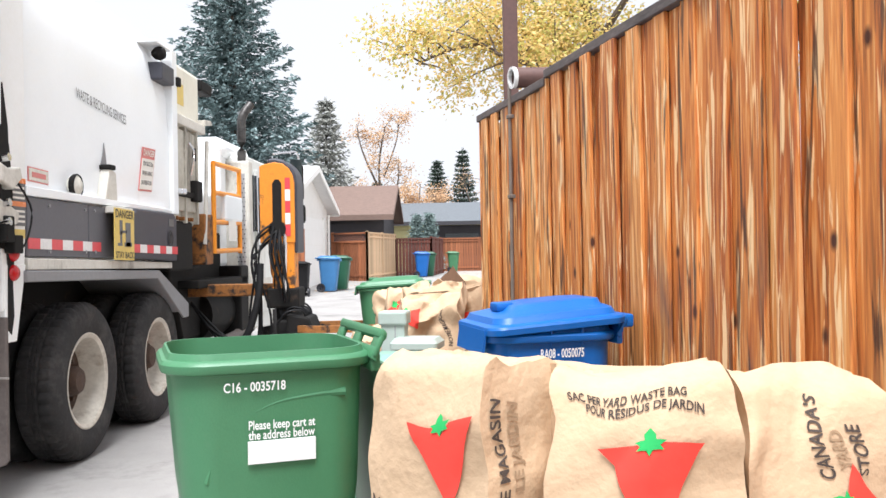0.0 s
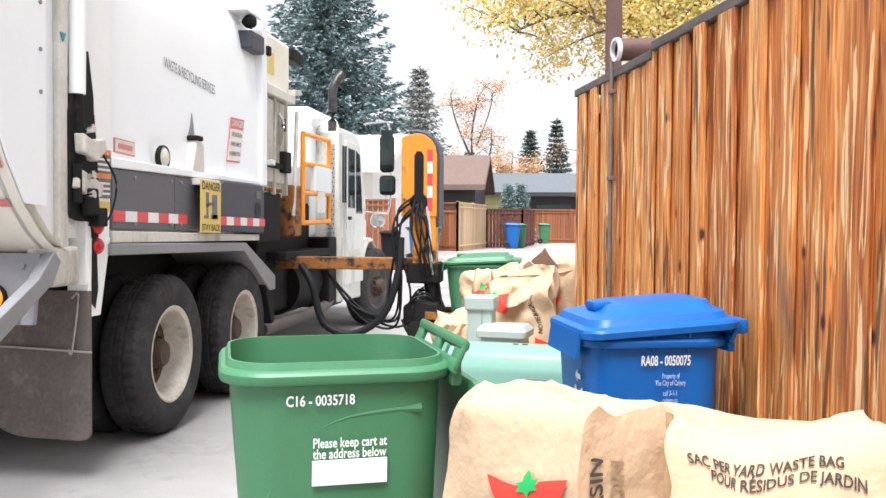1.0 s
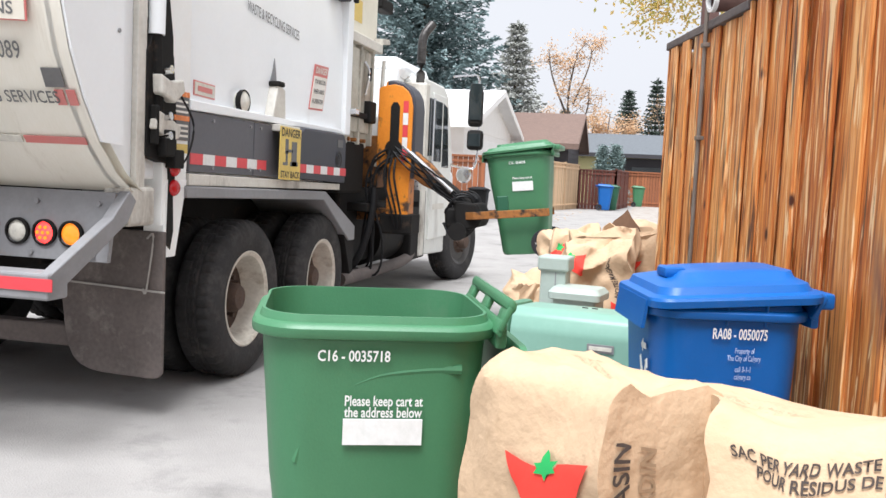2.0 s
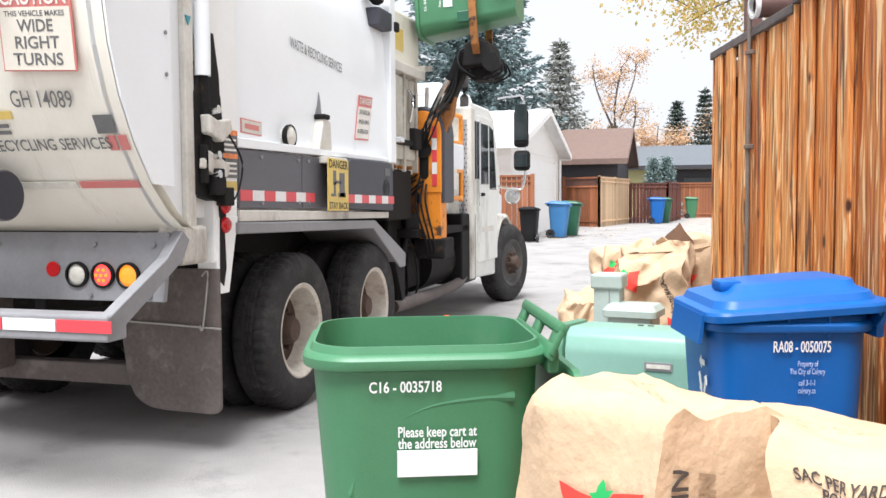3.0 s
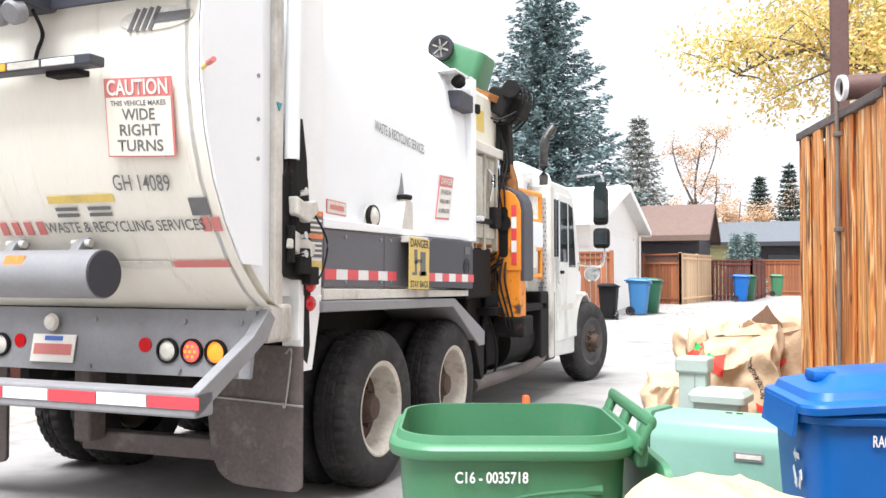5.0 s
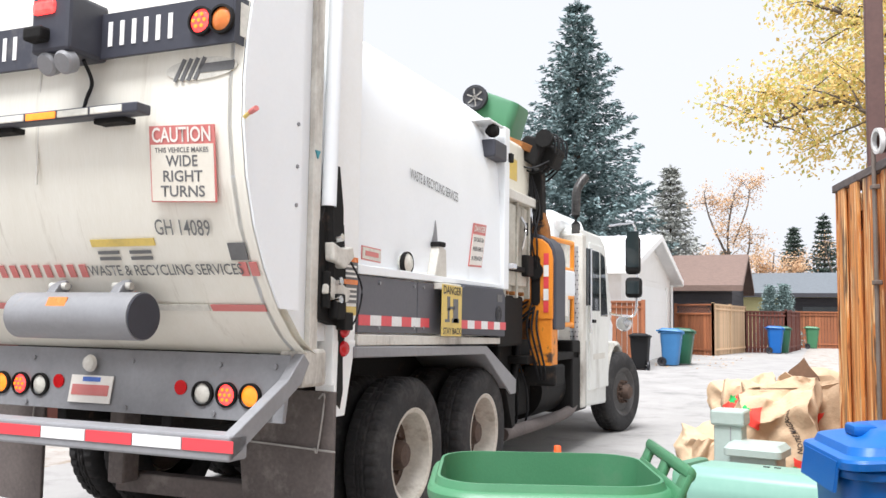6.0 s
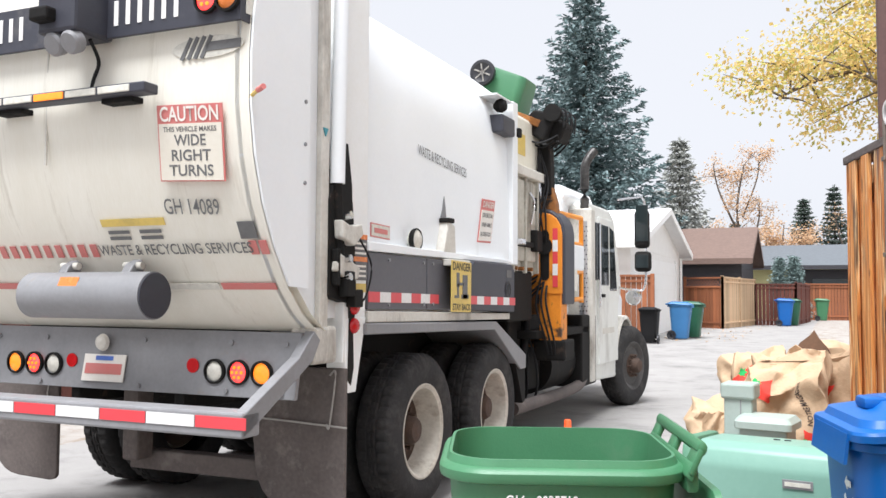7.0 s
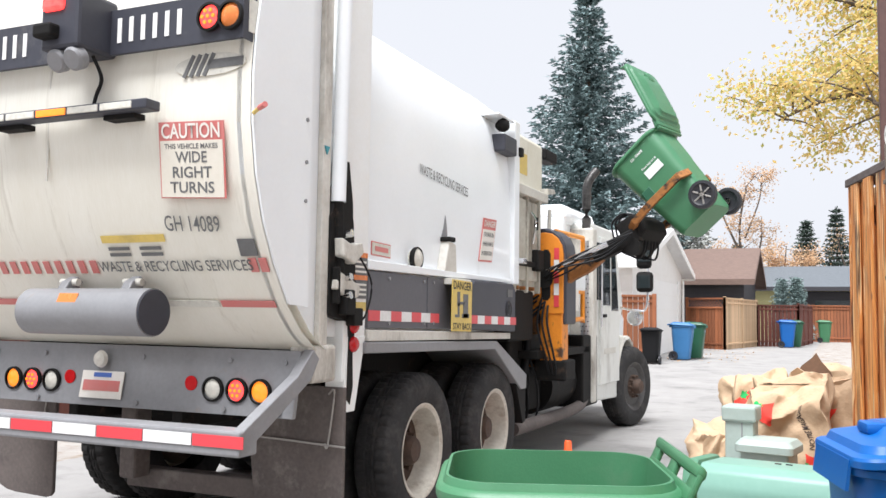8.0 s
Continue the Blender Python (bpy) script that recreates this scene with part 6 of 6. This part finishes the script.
# hopper in front of the body
hopper_grime = mat("stained_hopper_paint", (0.56, 0.54, 0.47), (0.34, 0.31, 0.25), 4, 0.6, bump=0.06, dirt=(0.07, 0.05, 0.035), dirt_at=(0.50, 0.70), dirt_scale=3.2, dirt_stretch=(1, 1.4, 0.35))
tp("hopper_side", box(-2.2, -0.12, 1.90, 2.72, 1.62, 2.55, 0.02), hopper_grime, "grimy white hopper wall")
tp("hopper_door", box(-0.12, -0.085, 2.12, 2.66, 1.75, 2.5, 0.012), hopper_grime, "stained hopper door")
for z in (1.95, 2.3):
    tp("door_hinge", rod((-0.07, 2.58, z - 0.06), (-0.07, 2.58, z + 0.06), 0.02), black_steel)
tp("door_latch", tube([(-0.08, 2.45, 2.4), (-0.04, 2.48, 2.3), (-0.07, 2.46, 2.1)], 0.012, n=6), chrome)
for y in (2.0, 2.34, 2.70):
    tp("hopper_rib", box(-0.125, -0.07, y - 0.02, y + 0.02, 1.64, 2.54, 0.006), hopper_grime)
tp("hopper_latch_bar", box(-0.09, -0.05, 2.02, 2.68, 1.88, 1.93, 0.008), black_steel, "greasy latch bar")
for y in (2.08, 2.26, 2.52):
    tp("hopper_bolt", rod((-0.14, y, 1.68), (-0.07, y, 1.68), 0.018, n=8), rust_steel)
tp("hopper_stay", rod((-0.06, 2.86, 1.45), (-0.06, 2.98, 2.48), 0.02, n=8), dirty_white)
tp("hopper_ledge", box(-2.2, -0.05, 1.97, 2.9, 2.53, 2.62, 0.01), dirty_white)
tp("hopper_bin", box(-2.1, -0.14, 2.02, 3.0, 2.60, 3.13, 0.04), cream_paint, "cream upper hopper hood")
tp("hood_stain", box(-0.1415, -0.137, 2.2, 2.5, 2.75, 2.95, 0.001), sign_yellow)
tp("hood_flap", prism([(2.9, 2.62), (3.15, 2.66), (3.1, 2.7), (2.9, 2.68)], -1.0, -0.05, "x", bevel=0.004), dirty_white)
tp("hopper_lower", box(-1.9, -0.10, 1.92, 2.6, 1.2, 1.66, 0.02), black_steel)
tp("valve_block", box(-0.1, -0.02, 2.5, 2.68, 1.85, 2.05, 0.015), black_steel)
tp("orange_bracket", box(-0.3, -0.05, 2.85, 3.12, 1.25, 1.75, 0.015), rust_steel, "rust-stained orange bracket")
tp("white_tank", box(-0.55, -0.02, 3.5, 4.25, 1.68, 2.02, 0.05), white_paint, "white plastic tank")
tp("tank_sticker", patch(0.3, 0.22, face_m((-0.018, 3.75, 1.6), SR, SU), 0.004), sign_white)
tp("spot_arm", rod((-0.5, 2.95, 3.08), (-0.3, 3.6, 3.10), 0.02), black_steel)
tp("spot_lamp", box(-0.35, -0.2, 3.3, 3.7, 3.05, 3.17, 0.02), black_steel)

# ladder
ld = tp("ladder", rod((-0.05, 3.15, 1.36), (-0.05, 3.15, 2.27), 0.026), ladder_paint, "orange tube ladder")
for nm, a, b_ in (("stile", (-0.05, 4.19, 1.36), (-0.05, 4.19, 2.31)),) + tuple(("rung", (-0.05, 3.15, z), (-0.05, 4.19, z + 0.02)) for z in (1.38, 1.68, 1.98, 2.28)):
    tp(nm, rod(a, b_, 0.026), ladder_paint, parent=ld)

# exhaust stack
st = tp("stack_guard", rod((-0.12, 4.62, 1.05), (-0.12, 4.62, 2.30), 0.085, n=24), stack_steel, "perforated steel exhaust guard", smooth=True)
b_ = bmesh.new()
for j in range(22):
    for k in range(14):
        a = 2 * math.pi * (k + 0.5 * (j % 2)) / 14
        rod((-0.12 + 0.084 * math.cos(a), 4.62 + 0.084 * math.sin(a), 1.10 + 0.054 * j), (-0.12 + 0.0875 * math.cos(a), 4.62 + 0.0875 * math.sin(a), 1.10 + 0.054 * j), 0.0085, b_, 6)
tagged(tp("perforations", b_, black_steel, parent=st), kind="stuff")
tp("stack_pipe", tube([(-0.12, 4.62, 2.28), (-0.12, 4.62, 2.76), (-0.11, 4.64, 2.98), (-0.03, 4.72, 3.14)], 0.052, n=14), soot_steel, "curved sooty exhaust pipe", st, True)
tp("stack_mouth", rod((-0.034, 4.716, 3.132), (-0.026, 4.726, 3.146), 0.047, n=14), black_steel, parent=st)

# cab
cab = tp("cab", prism([(4.6, 0.45), (5.95, 0.40), (6.0, 1.15), (6.25, 1.55), (6.2, 1.75), (5.85, 2.42), (5.6, 2.52), (4.6, 2.52)], -2.3, -0.06, "x", bevel=0.03), cab_paint, "white cab with tall narrow windows")
tp("cab_rear_corner", box(-0.35, -0.02, 4.55, 4.72, 0.45, 2.45, 0.02), dirty_white, parent=cab)
tp("cab_back", box(-2.1, -0.3, 4.3, 4.62, 1.2, 2.6, 0.05), white_paint, parent=cab)
tp("roof_fairing", box(-2.1, -0.25, 4.3, 5.6, 2.45, 2.72, 0.12), white_paint, parent=cab)
tp("battery_box", box(-0.6, -0.05, 4.22, 4.86, 0.42, 1.22, 0.02), black_steel, "black grimy battery box", cab)
dr = tp("door", prism([(4.95, 0.62), (5.92, 0.62), (5.92, 1.45), (5.95, 1.7), (5.72, 2.38), (4.95, 2.38)], -0.065, -0.03, "x", bevel=0.008), cab_paint, "white cab door", cab)
tp("side_window", prism([(4.76, 1.62), (4.90, 1.62), (4.90, 2.30), (4.76, 2.30)], -0.06, -0.015, "x", bevel=0.01), dark_glass, "narrow dark window", cab)
tp("door_window", prism([(5.03, 1.56), (5.42, 1.56), (5.40, 2.30), (5.03, 2.30)], -0.06, -0.024, "x", bevel=0.01), dark_glass, "dark door window", cab)
tp("vent_window", prism([(5.48, 1.50), (5.86, 1.50), (5.68, 2.26), (5.46, 2.30)], -0.06, -0.024, "x", bevel=0.01), dark_glass, "dark vent window", cab)
tp("door_handle", box(-0.03, 0.0, 5.02, 5.14, 1.42, 1.46, 0.008), black_steel, parent=dr)
tp("grab_rail", rod((0.0, 4.86, 1.3), (0.0, 4.86, 2.3), 0.014), chrome, parent=cab)
tp("seam_bar", box(-0.03, -0.026, 5.1, 5.7, 0.98, 1.05, 0.001), dirty_white, parent=dr)
tp("hood", prism([(6.0, 1.0), (8.1, 0.95), (8.15, 1.45), (7.6, 1.62), (6.2, 1.72)], -2.1, -0.45, "x", bevel=0.08), white_paint, "white hood", cab)
b_ = bmesh.new()
prev = None
for k in range(13):
    a = radians(10 + 150 * k / 12)
    ring = [b_.verts.new((x, 6.50 + r_ * math.cos(a), 0.55 + r_ * math.sin(a))) for x, r_ in ((-0.75, 0.63), (-0.06, 0.63), (-0.04, 0.59), (-0.06, 0.57), (-0.75, 0.57))]
    if prev:
        for i in range(5):
            b_.faces.new((prev[i], prev[(i + 1) % 5], ring[(i + 1) % 5], ring[i]))
    prev = ring
tp("front_fender", b_, dirty_white, "white wheel arch", cab, True)
tp("front_bumper", box(-2.0, -0.45, 7.9, 8.2, 0.45, 0.95, 0.06), chrome, parent=cab)
mr = tp("mirror", box(0.10, 0.30, 6.30, 6.42, 2.07, 2.58, 0.05), black_steel, "tall black wing mirror on a bracket")
tp("mirror_glass", box(0.13, 0.29, 6.29, 6.298, 2.16, 2.64, 0.003), dark_glass, parent=mr)
tp("lower_mirror", box(0.10, 0.32, 6.30, 6.42, 1.76, 2.03, 0.05), black_steel, parent=mr)
tp("lower_glass", box(0.13, 0.29, 6.29, 6.298, 1.81, 1.98, 0.003), dark_glass, parent=mr)
tp("mirror_bracket", tube([(-0.06, 6.1, 2.70), (0.1, 6.3, 2.74), (0.22, 6.36, 2.72), (0.24, 6.36, 2.4), (0.24, 6.36, 1.6), (0.1, 6.3, 1.52), (-0.06, 6.1, 1.55)], 0.016, n=7), chrome, parent=mr)
b_ = lathe([(0.001, 0.05), (0.09, 0.04), (0.11, 0.0), (0.08, -0.05)], n=18)
b_.transform(Matrix.Translation((0.05, 6.5, 1.42)) @ pose(0, 0, 0, 0, 0, -90))
tp("fish_eye_mirror", b_, chrome, parent=mr, smooth=True)

# the lifting arm: the sliding mast, the swinging boom and the gripper move on the truck
mast = tp("mast", prism([(-0.17, 1.50), (0.17, 1.50), (0.17, 2.08), (0.155, 2.16), (0.115, 2.23), (0.055, 2.275), (-0.02, 2.29), (-0.13, 2.27), (-0.17, 2.25)], -0.10, -0.07, "y", bevel=0.006), orange_steel, "scratched orange mast plate of the lifting arm")
tp("slot", prism([(-0.045, 1.66), (-0.02, 1.63), (0.02, 1.63), (0.045, 1.66), (0.045, 2.08), (0.02, 2.12), (-0.02, 2.12), (-0.045, 2.08)], -0.106, -0.098, "y", bevel=0.002), black_steel, parent=mast)
tp("mast_leg", box(-0.06, 0.16, -0.09, 0.12, 1.02, 1.52, 0.01), orange_steel, parent=mast)
for x in (0.105,):
    for i in range(5):
        tp("tape", patch(0.05, 0.11, face_m((x, -0.104, 1.62 + 0.115 * i), (1, 0, 0), SU), 0.003), (red_tape, white_tape)[i % 2], parent=mast)
tp("mast_cover", prism([(-0.10, 1.40), (0.19, 1.40), (0.19, 2.08), (0.175, 2.18), (0.13, 2.26), (0.06, 2.315), (-0.02, 2.335), (-0.10, 2.33)], -0.06, 0.30, "y", bevel=0.02), panel_grey, "black curved mast cover", mast)
tp("slide_beam", box(-1.7, 0.05, 0.0, 0.16, 0.98, 1.10, 0.01), rust_steel, "rusty telescopic slide beam", mast)
tp("mast_foot", box(-0.12, 0.2, -0.1, 0.25, 0.86, 1.06, 0.02), black_steel, parent=mast)
r_ = random.Random(9)
for i in range(5):
    a, c = r_.uniform(-0.07, 0.07), r_.uniform(-0.1, 0.1)
    dx = -0.13 - 0.018 * i
    tp("hydraulic_hose", tube([(-0.02 * i, -0.13, 1.62 + a), (dx, -0.17 + 0.02 * (i % 3), 1.50 + a), (dx - 0.04 + a * 0.5, -0.18, 1.3), (dx + c, -0.15 + 0.03 * (i % 2), 0.85 + a), (dx - 0.08 + c, -0.05, 0.5 + a), (-0.6 + c, 0.05, 0.58 + a), (-0.95, 0.1, 0.95)], 0.0115, n=7), hose_black, "looped black hydraulic hose", mast, True)

tp("hose_sleeve", tube([(-0.16, -0.16, 1.30), (-0.18, -0.20, 0.95), (-0.32, -0.22, 0.56), (-0.62, -0.22, 0.38), (-0.90, -0.20, 0.48), (-1.02, -0.18, 0.85), (-1.15, -0.1, 1.02)], 0.036, n=10), hose_black, "thick black hose bundle in a sleeve", mast, True)
for i in range(3):
    tp("drooping_hose", tube([(-0.03 + 0.03 * i, -0.13, 1.66 - 0.04 * i), (-0.06 + 0.05 * i, -0.19, 1.40), (0.02 + 0.05 * i, -0.20, 1.12 - 0.03 * i), (0.05 + 0.03 * i, -0.14, 0.92)], 0.011, n=7), hose_black, "", mast, True)

boom = tp("boom", prism([(-0.10, -0.07), (0.12, -0.12), (0.42, -0.11), (0.62, -0.06), (0.95, -0.045), (1.0, 0.0), (0.95, 0.05), (0.55, 0.065), (0.35, 0.10), (0.12, 0.10), (-0.10, 0.07)], -0.06, 0.06, "y", bevel=0.012), rust_steel, "rusty black and orange swinging boom")
tp("boom_sleeve", box(0.5, 1.0, -0.075, 0.075, -0.07, 0.07, 0.015), black_steel, parent=boom)
tp("pivot", rod((0, -0.17, 0), (0, 0.15, 0), 0.085, n=20), black_steel, parent=boom, smooth=True)
tp("boom_ram", rod((0.05, -0.13, 0.07), (0.7, -0.13, 0.03), 0.028, n=10), chrome, parent=boom)
for i in range(5):
    tp("boom_hose", tube([(-0.05, -0.14, -0.05 + 0.02 * i), (0.25, -0.2 - 0.01 * i, 0.05 - 0.05 * (i % 3)), (0.6, -0.13, 0.06 - 0.03 * i), (0.95, -0.12, 0.02)], 0.009, n=6), hose_black, parent=boom, smooth=True)

grip = tp("gripper", box(-0.74, -0.50, -0.15, 0.15, 0.30, 0.50, 0.03), black_steel, "black gripper head with rusty claws")
tp("gripper_head", prism([(-0.62, 0.26), (-0.40, 0.30), (-0.36, 0.40), (-0.40, 0.52), (-0.62, 0.56)], -0.24, 0.24, "y", bevel=0.02), black_steel, parent=grip)
tp("pad", rod((-0.60, -0.27, 0.27), (-0.60, -0.20, 0.27), 0.085, n=20), black_steel, parent=grip, smooth=True)
for sgn in (-1, 1):
    b_ = prism([(-0.50, sgn * 0.18), (-0.40, sgn * 0.27), (-0.20, sgn * 0.305), (0.16, sgn * 0.295), (0.25, sgn * 0.20), (0.27, sgn * 0.21), (0.19, sgn * 0.325), (-0.20, sgn * 0.335), (-0.43, sgn * 0.30), (-0.54, sgn * 0.22)][::sgn], 0.375, 0.445, "z", bevel=0.004)
    tp("claw", b_, rust_steel, "rusty curved claw", grip)
for i in range(6):
    y = -0.2 + 0.08 * i
    tp("gripper_hose", tube([(-0.72, y, 0.45), (-0.6, y * 1.3, 0.58 + 0.03 * (i % 3)), (-0.45, y, 0.56), (-0.5, y * 0.8, 0.3), (-0.66, y, 0.22 - 0.03 * (i % 2)), (-0.74, y, 0.36)], 0.010, n=6), hose_black, parent=grip, smooth=True)

# neighbours that close the place out of view
wall_left = part("wall_left_fence", box(-6.3, -6.2, -40, 14, -0.1, 1.9), fence_red)
tagged(wall_left, "plain red-brown board fence on the alley's other side", "fence", kind="structure")

# ---- what moves ----
LID = [o for o in LIFTED.children if o.name.startswith("lid")][0]


def motions():
    mast_rows = ((0, 0.671), (0.25, 0.926), (0.5, 1.143), (0.75, 1.2), (1.0, 1.188), (1.2, 1.021), (1.5, 0.602), (1.8, 0.283), (2.0, 0.129), (2.2, -0.001), (2.6, -0.039), (8, -0.039))
    walk(mast, [(t, pose(x, 2.9, -0.05)) for t, x in mast_rows])
    boom_rows = ((0, 0.671, 1.584, -88), (0.5, 1.143, 1.555, -92), (1.0, 1.188, 1.586, -82), (1.2, 1.021, 1.591, -74), (1.5, 0.602, 1.619, -62), (1.8, 0.283, 1.629, -46), (2.0, 0.129, 1.629, -36), (2.2, -0.001, 1.734, -26),
                 (2.6, -0.059, 1.788, 15), (2.9, -0.05, 1.844, 55), (3.2, -0.048, 1.892, 82), (3.5, -0.048, 1.894, 86), (4.5, -0.048, 1.915, 92), (7.4, -0.048, 1.915, 92), (7.6, -0.048, 1.883, 80), (7.8, -0.05, 1.805, 56), (8, -0.056, 1.781, 26))
    walk(boom, [(t, pose(x, 2.95, z, 0, -a, 0)) for t, x, z, a in boom_rows])
    lift = ((1.2, 1.759, 0.041, 0), (1.35, 1.72, 0.145, 0), (1.5, 1.623, 0.353, 0), (1.8, 1.43, 0.532, 3), (2.0, 1.431, 0.674, 6), (2.1, 1.402, 0.788, 8), (2.2, 1.461, 0.892, 9), (2.6, 1.681, 1.908, 38), (2.9, 1.202, 3.011, 78), (3.2, 0.425, 3.51, 114), (3.5, 0.318, 3.55, 120),
            (4.0, 0.053, 3.718, 140), (4.5, -0.368, 3.675, 157), (5.0, -0.378, 3.675, 157), (7.4, -0.378, 3.675, 157), (7.5, -0.094, 3.795, 145), (7.6, 0.326, 3.696, 130), (7.7, 0.745, 3.472, 113), (7.8, 1.202, 3.163, 90), (7.9, 1.33, 2.70, 63), (8.0, 1.45, 2.28, 41))
    twist = {7.6: -3, 7.7: -6, 7.8: -10, 7.9: -13, 8.0: -16}
    walk(LIFTED, [(0, pose(1.76, 2.95, 0.03))] + [(t, pose(x, 2.95, z, 0, -a, twist.get(t, 0))) for t, x, z, a in lift])
    free = ((0, 1.381, 0.202, 0), (0.5, 1.643, 0.135, 0), (1.0, 1.778, 0.107, 0))
    walk(grip, [(t, pose(x, 2.95, z, 0, -a, twist.get(t, 0))) for t, x, z, a in free + lift])
    lid_rows = ((0, 0), (2.2, 0), (2.6, 10), (3.0, 70), (3.3, 62), (4.5, 67), (7.4, 67), (7.6, 85), (7.8, 95), (8.0, 106))
    walk(LID, [(t, pose(0.345, 0, 1.0, 0, a, 0)) for t, a in lid_rows])


motions()
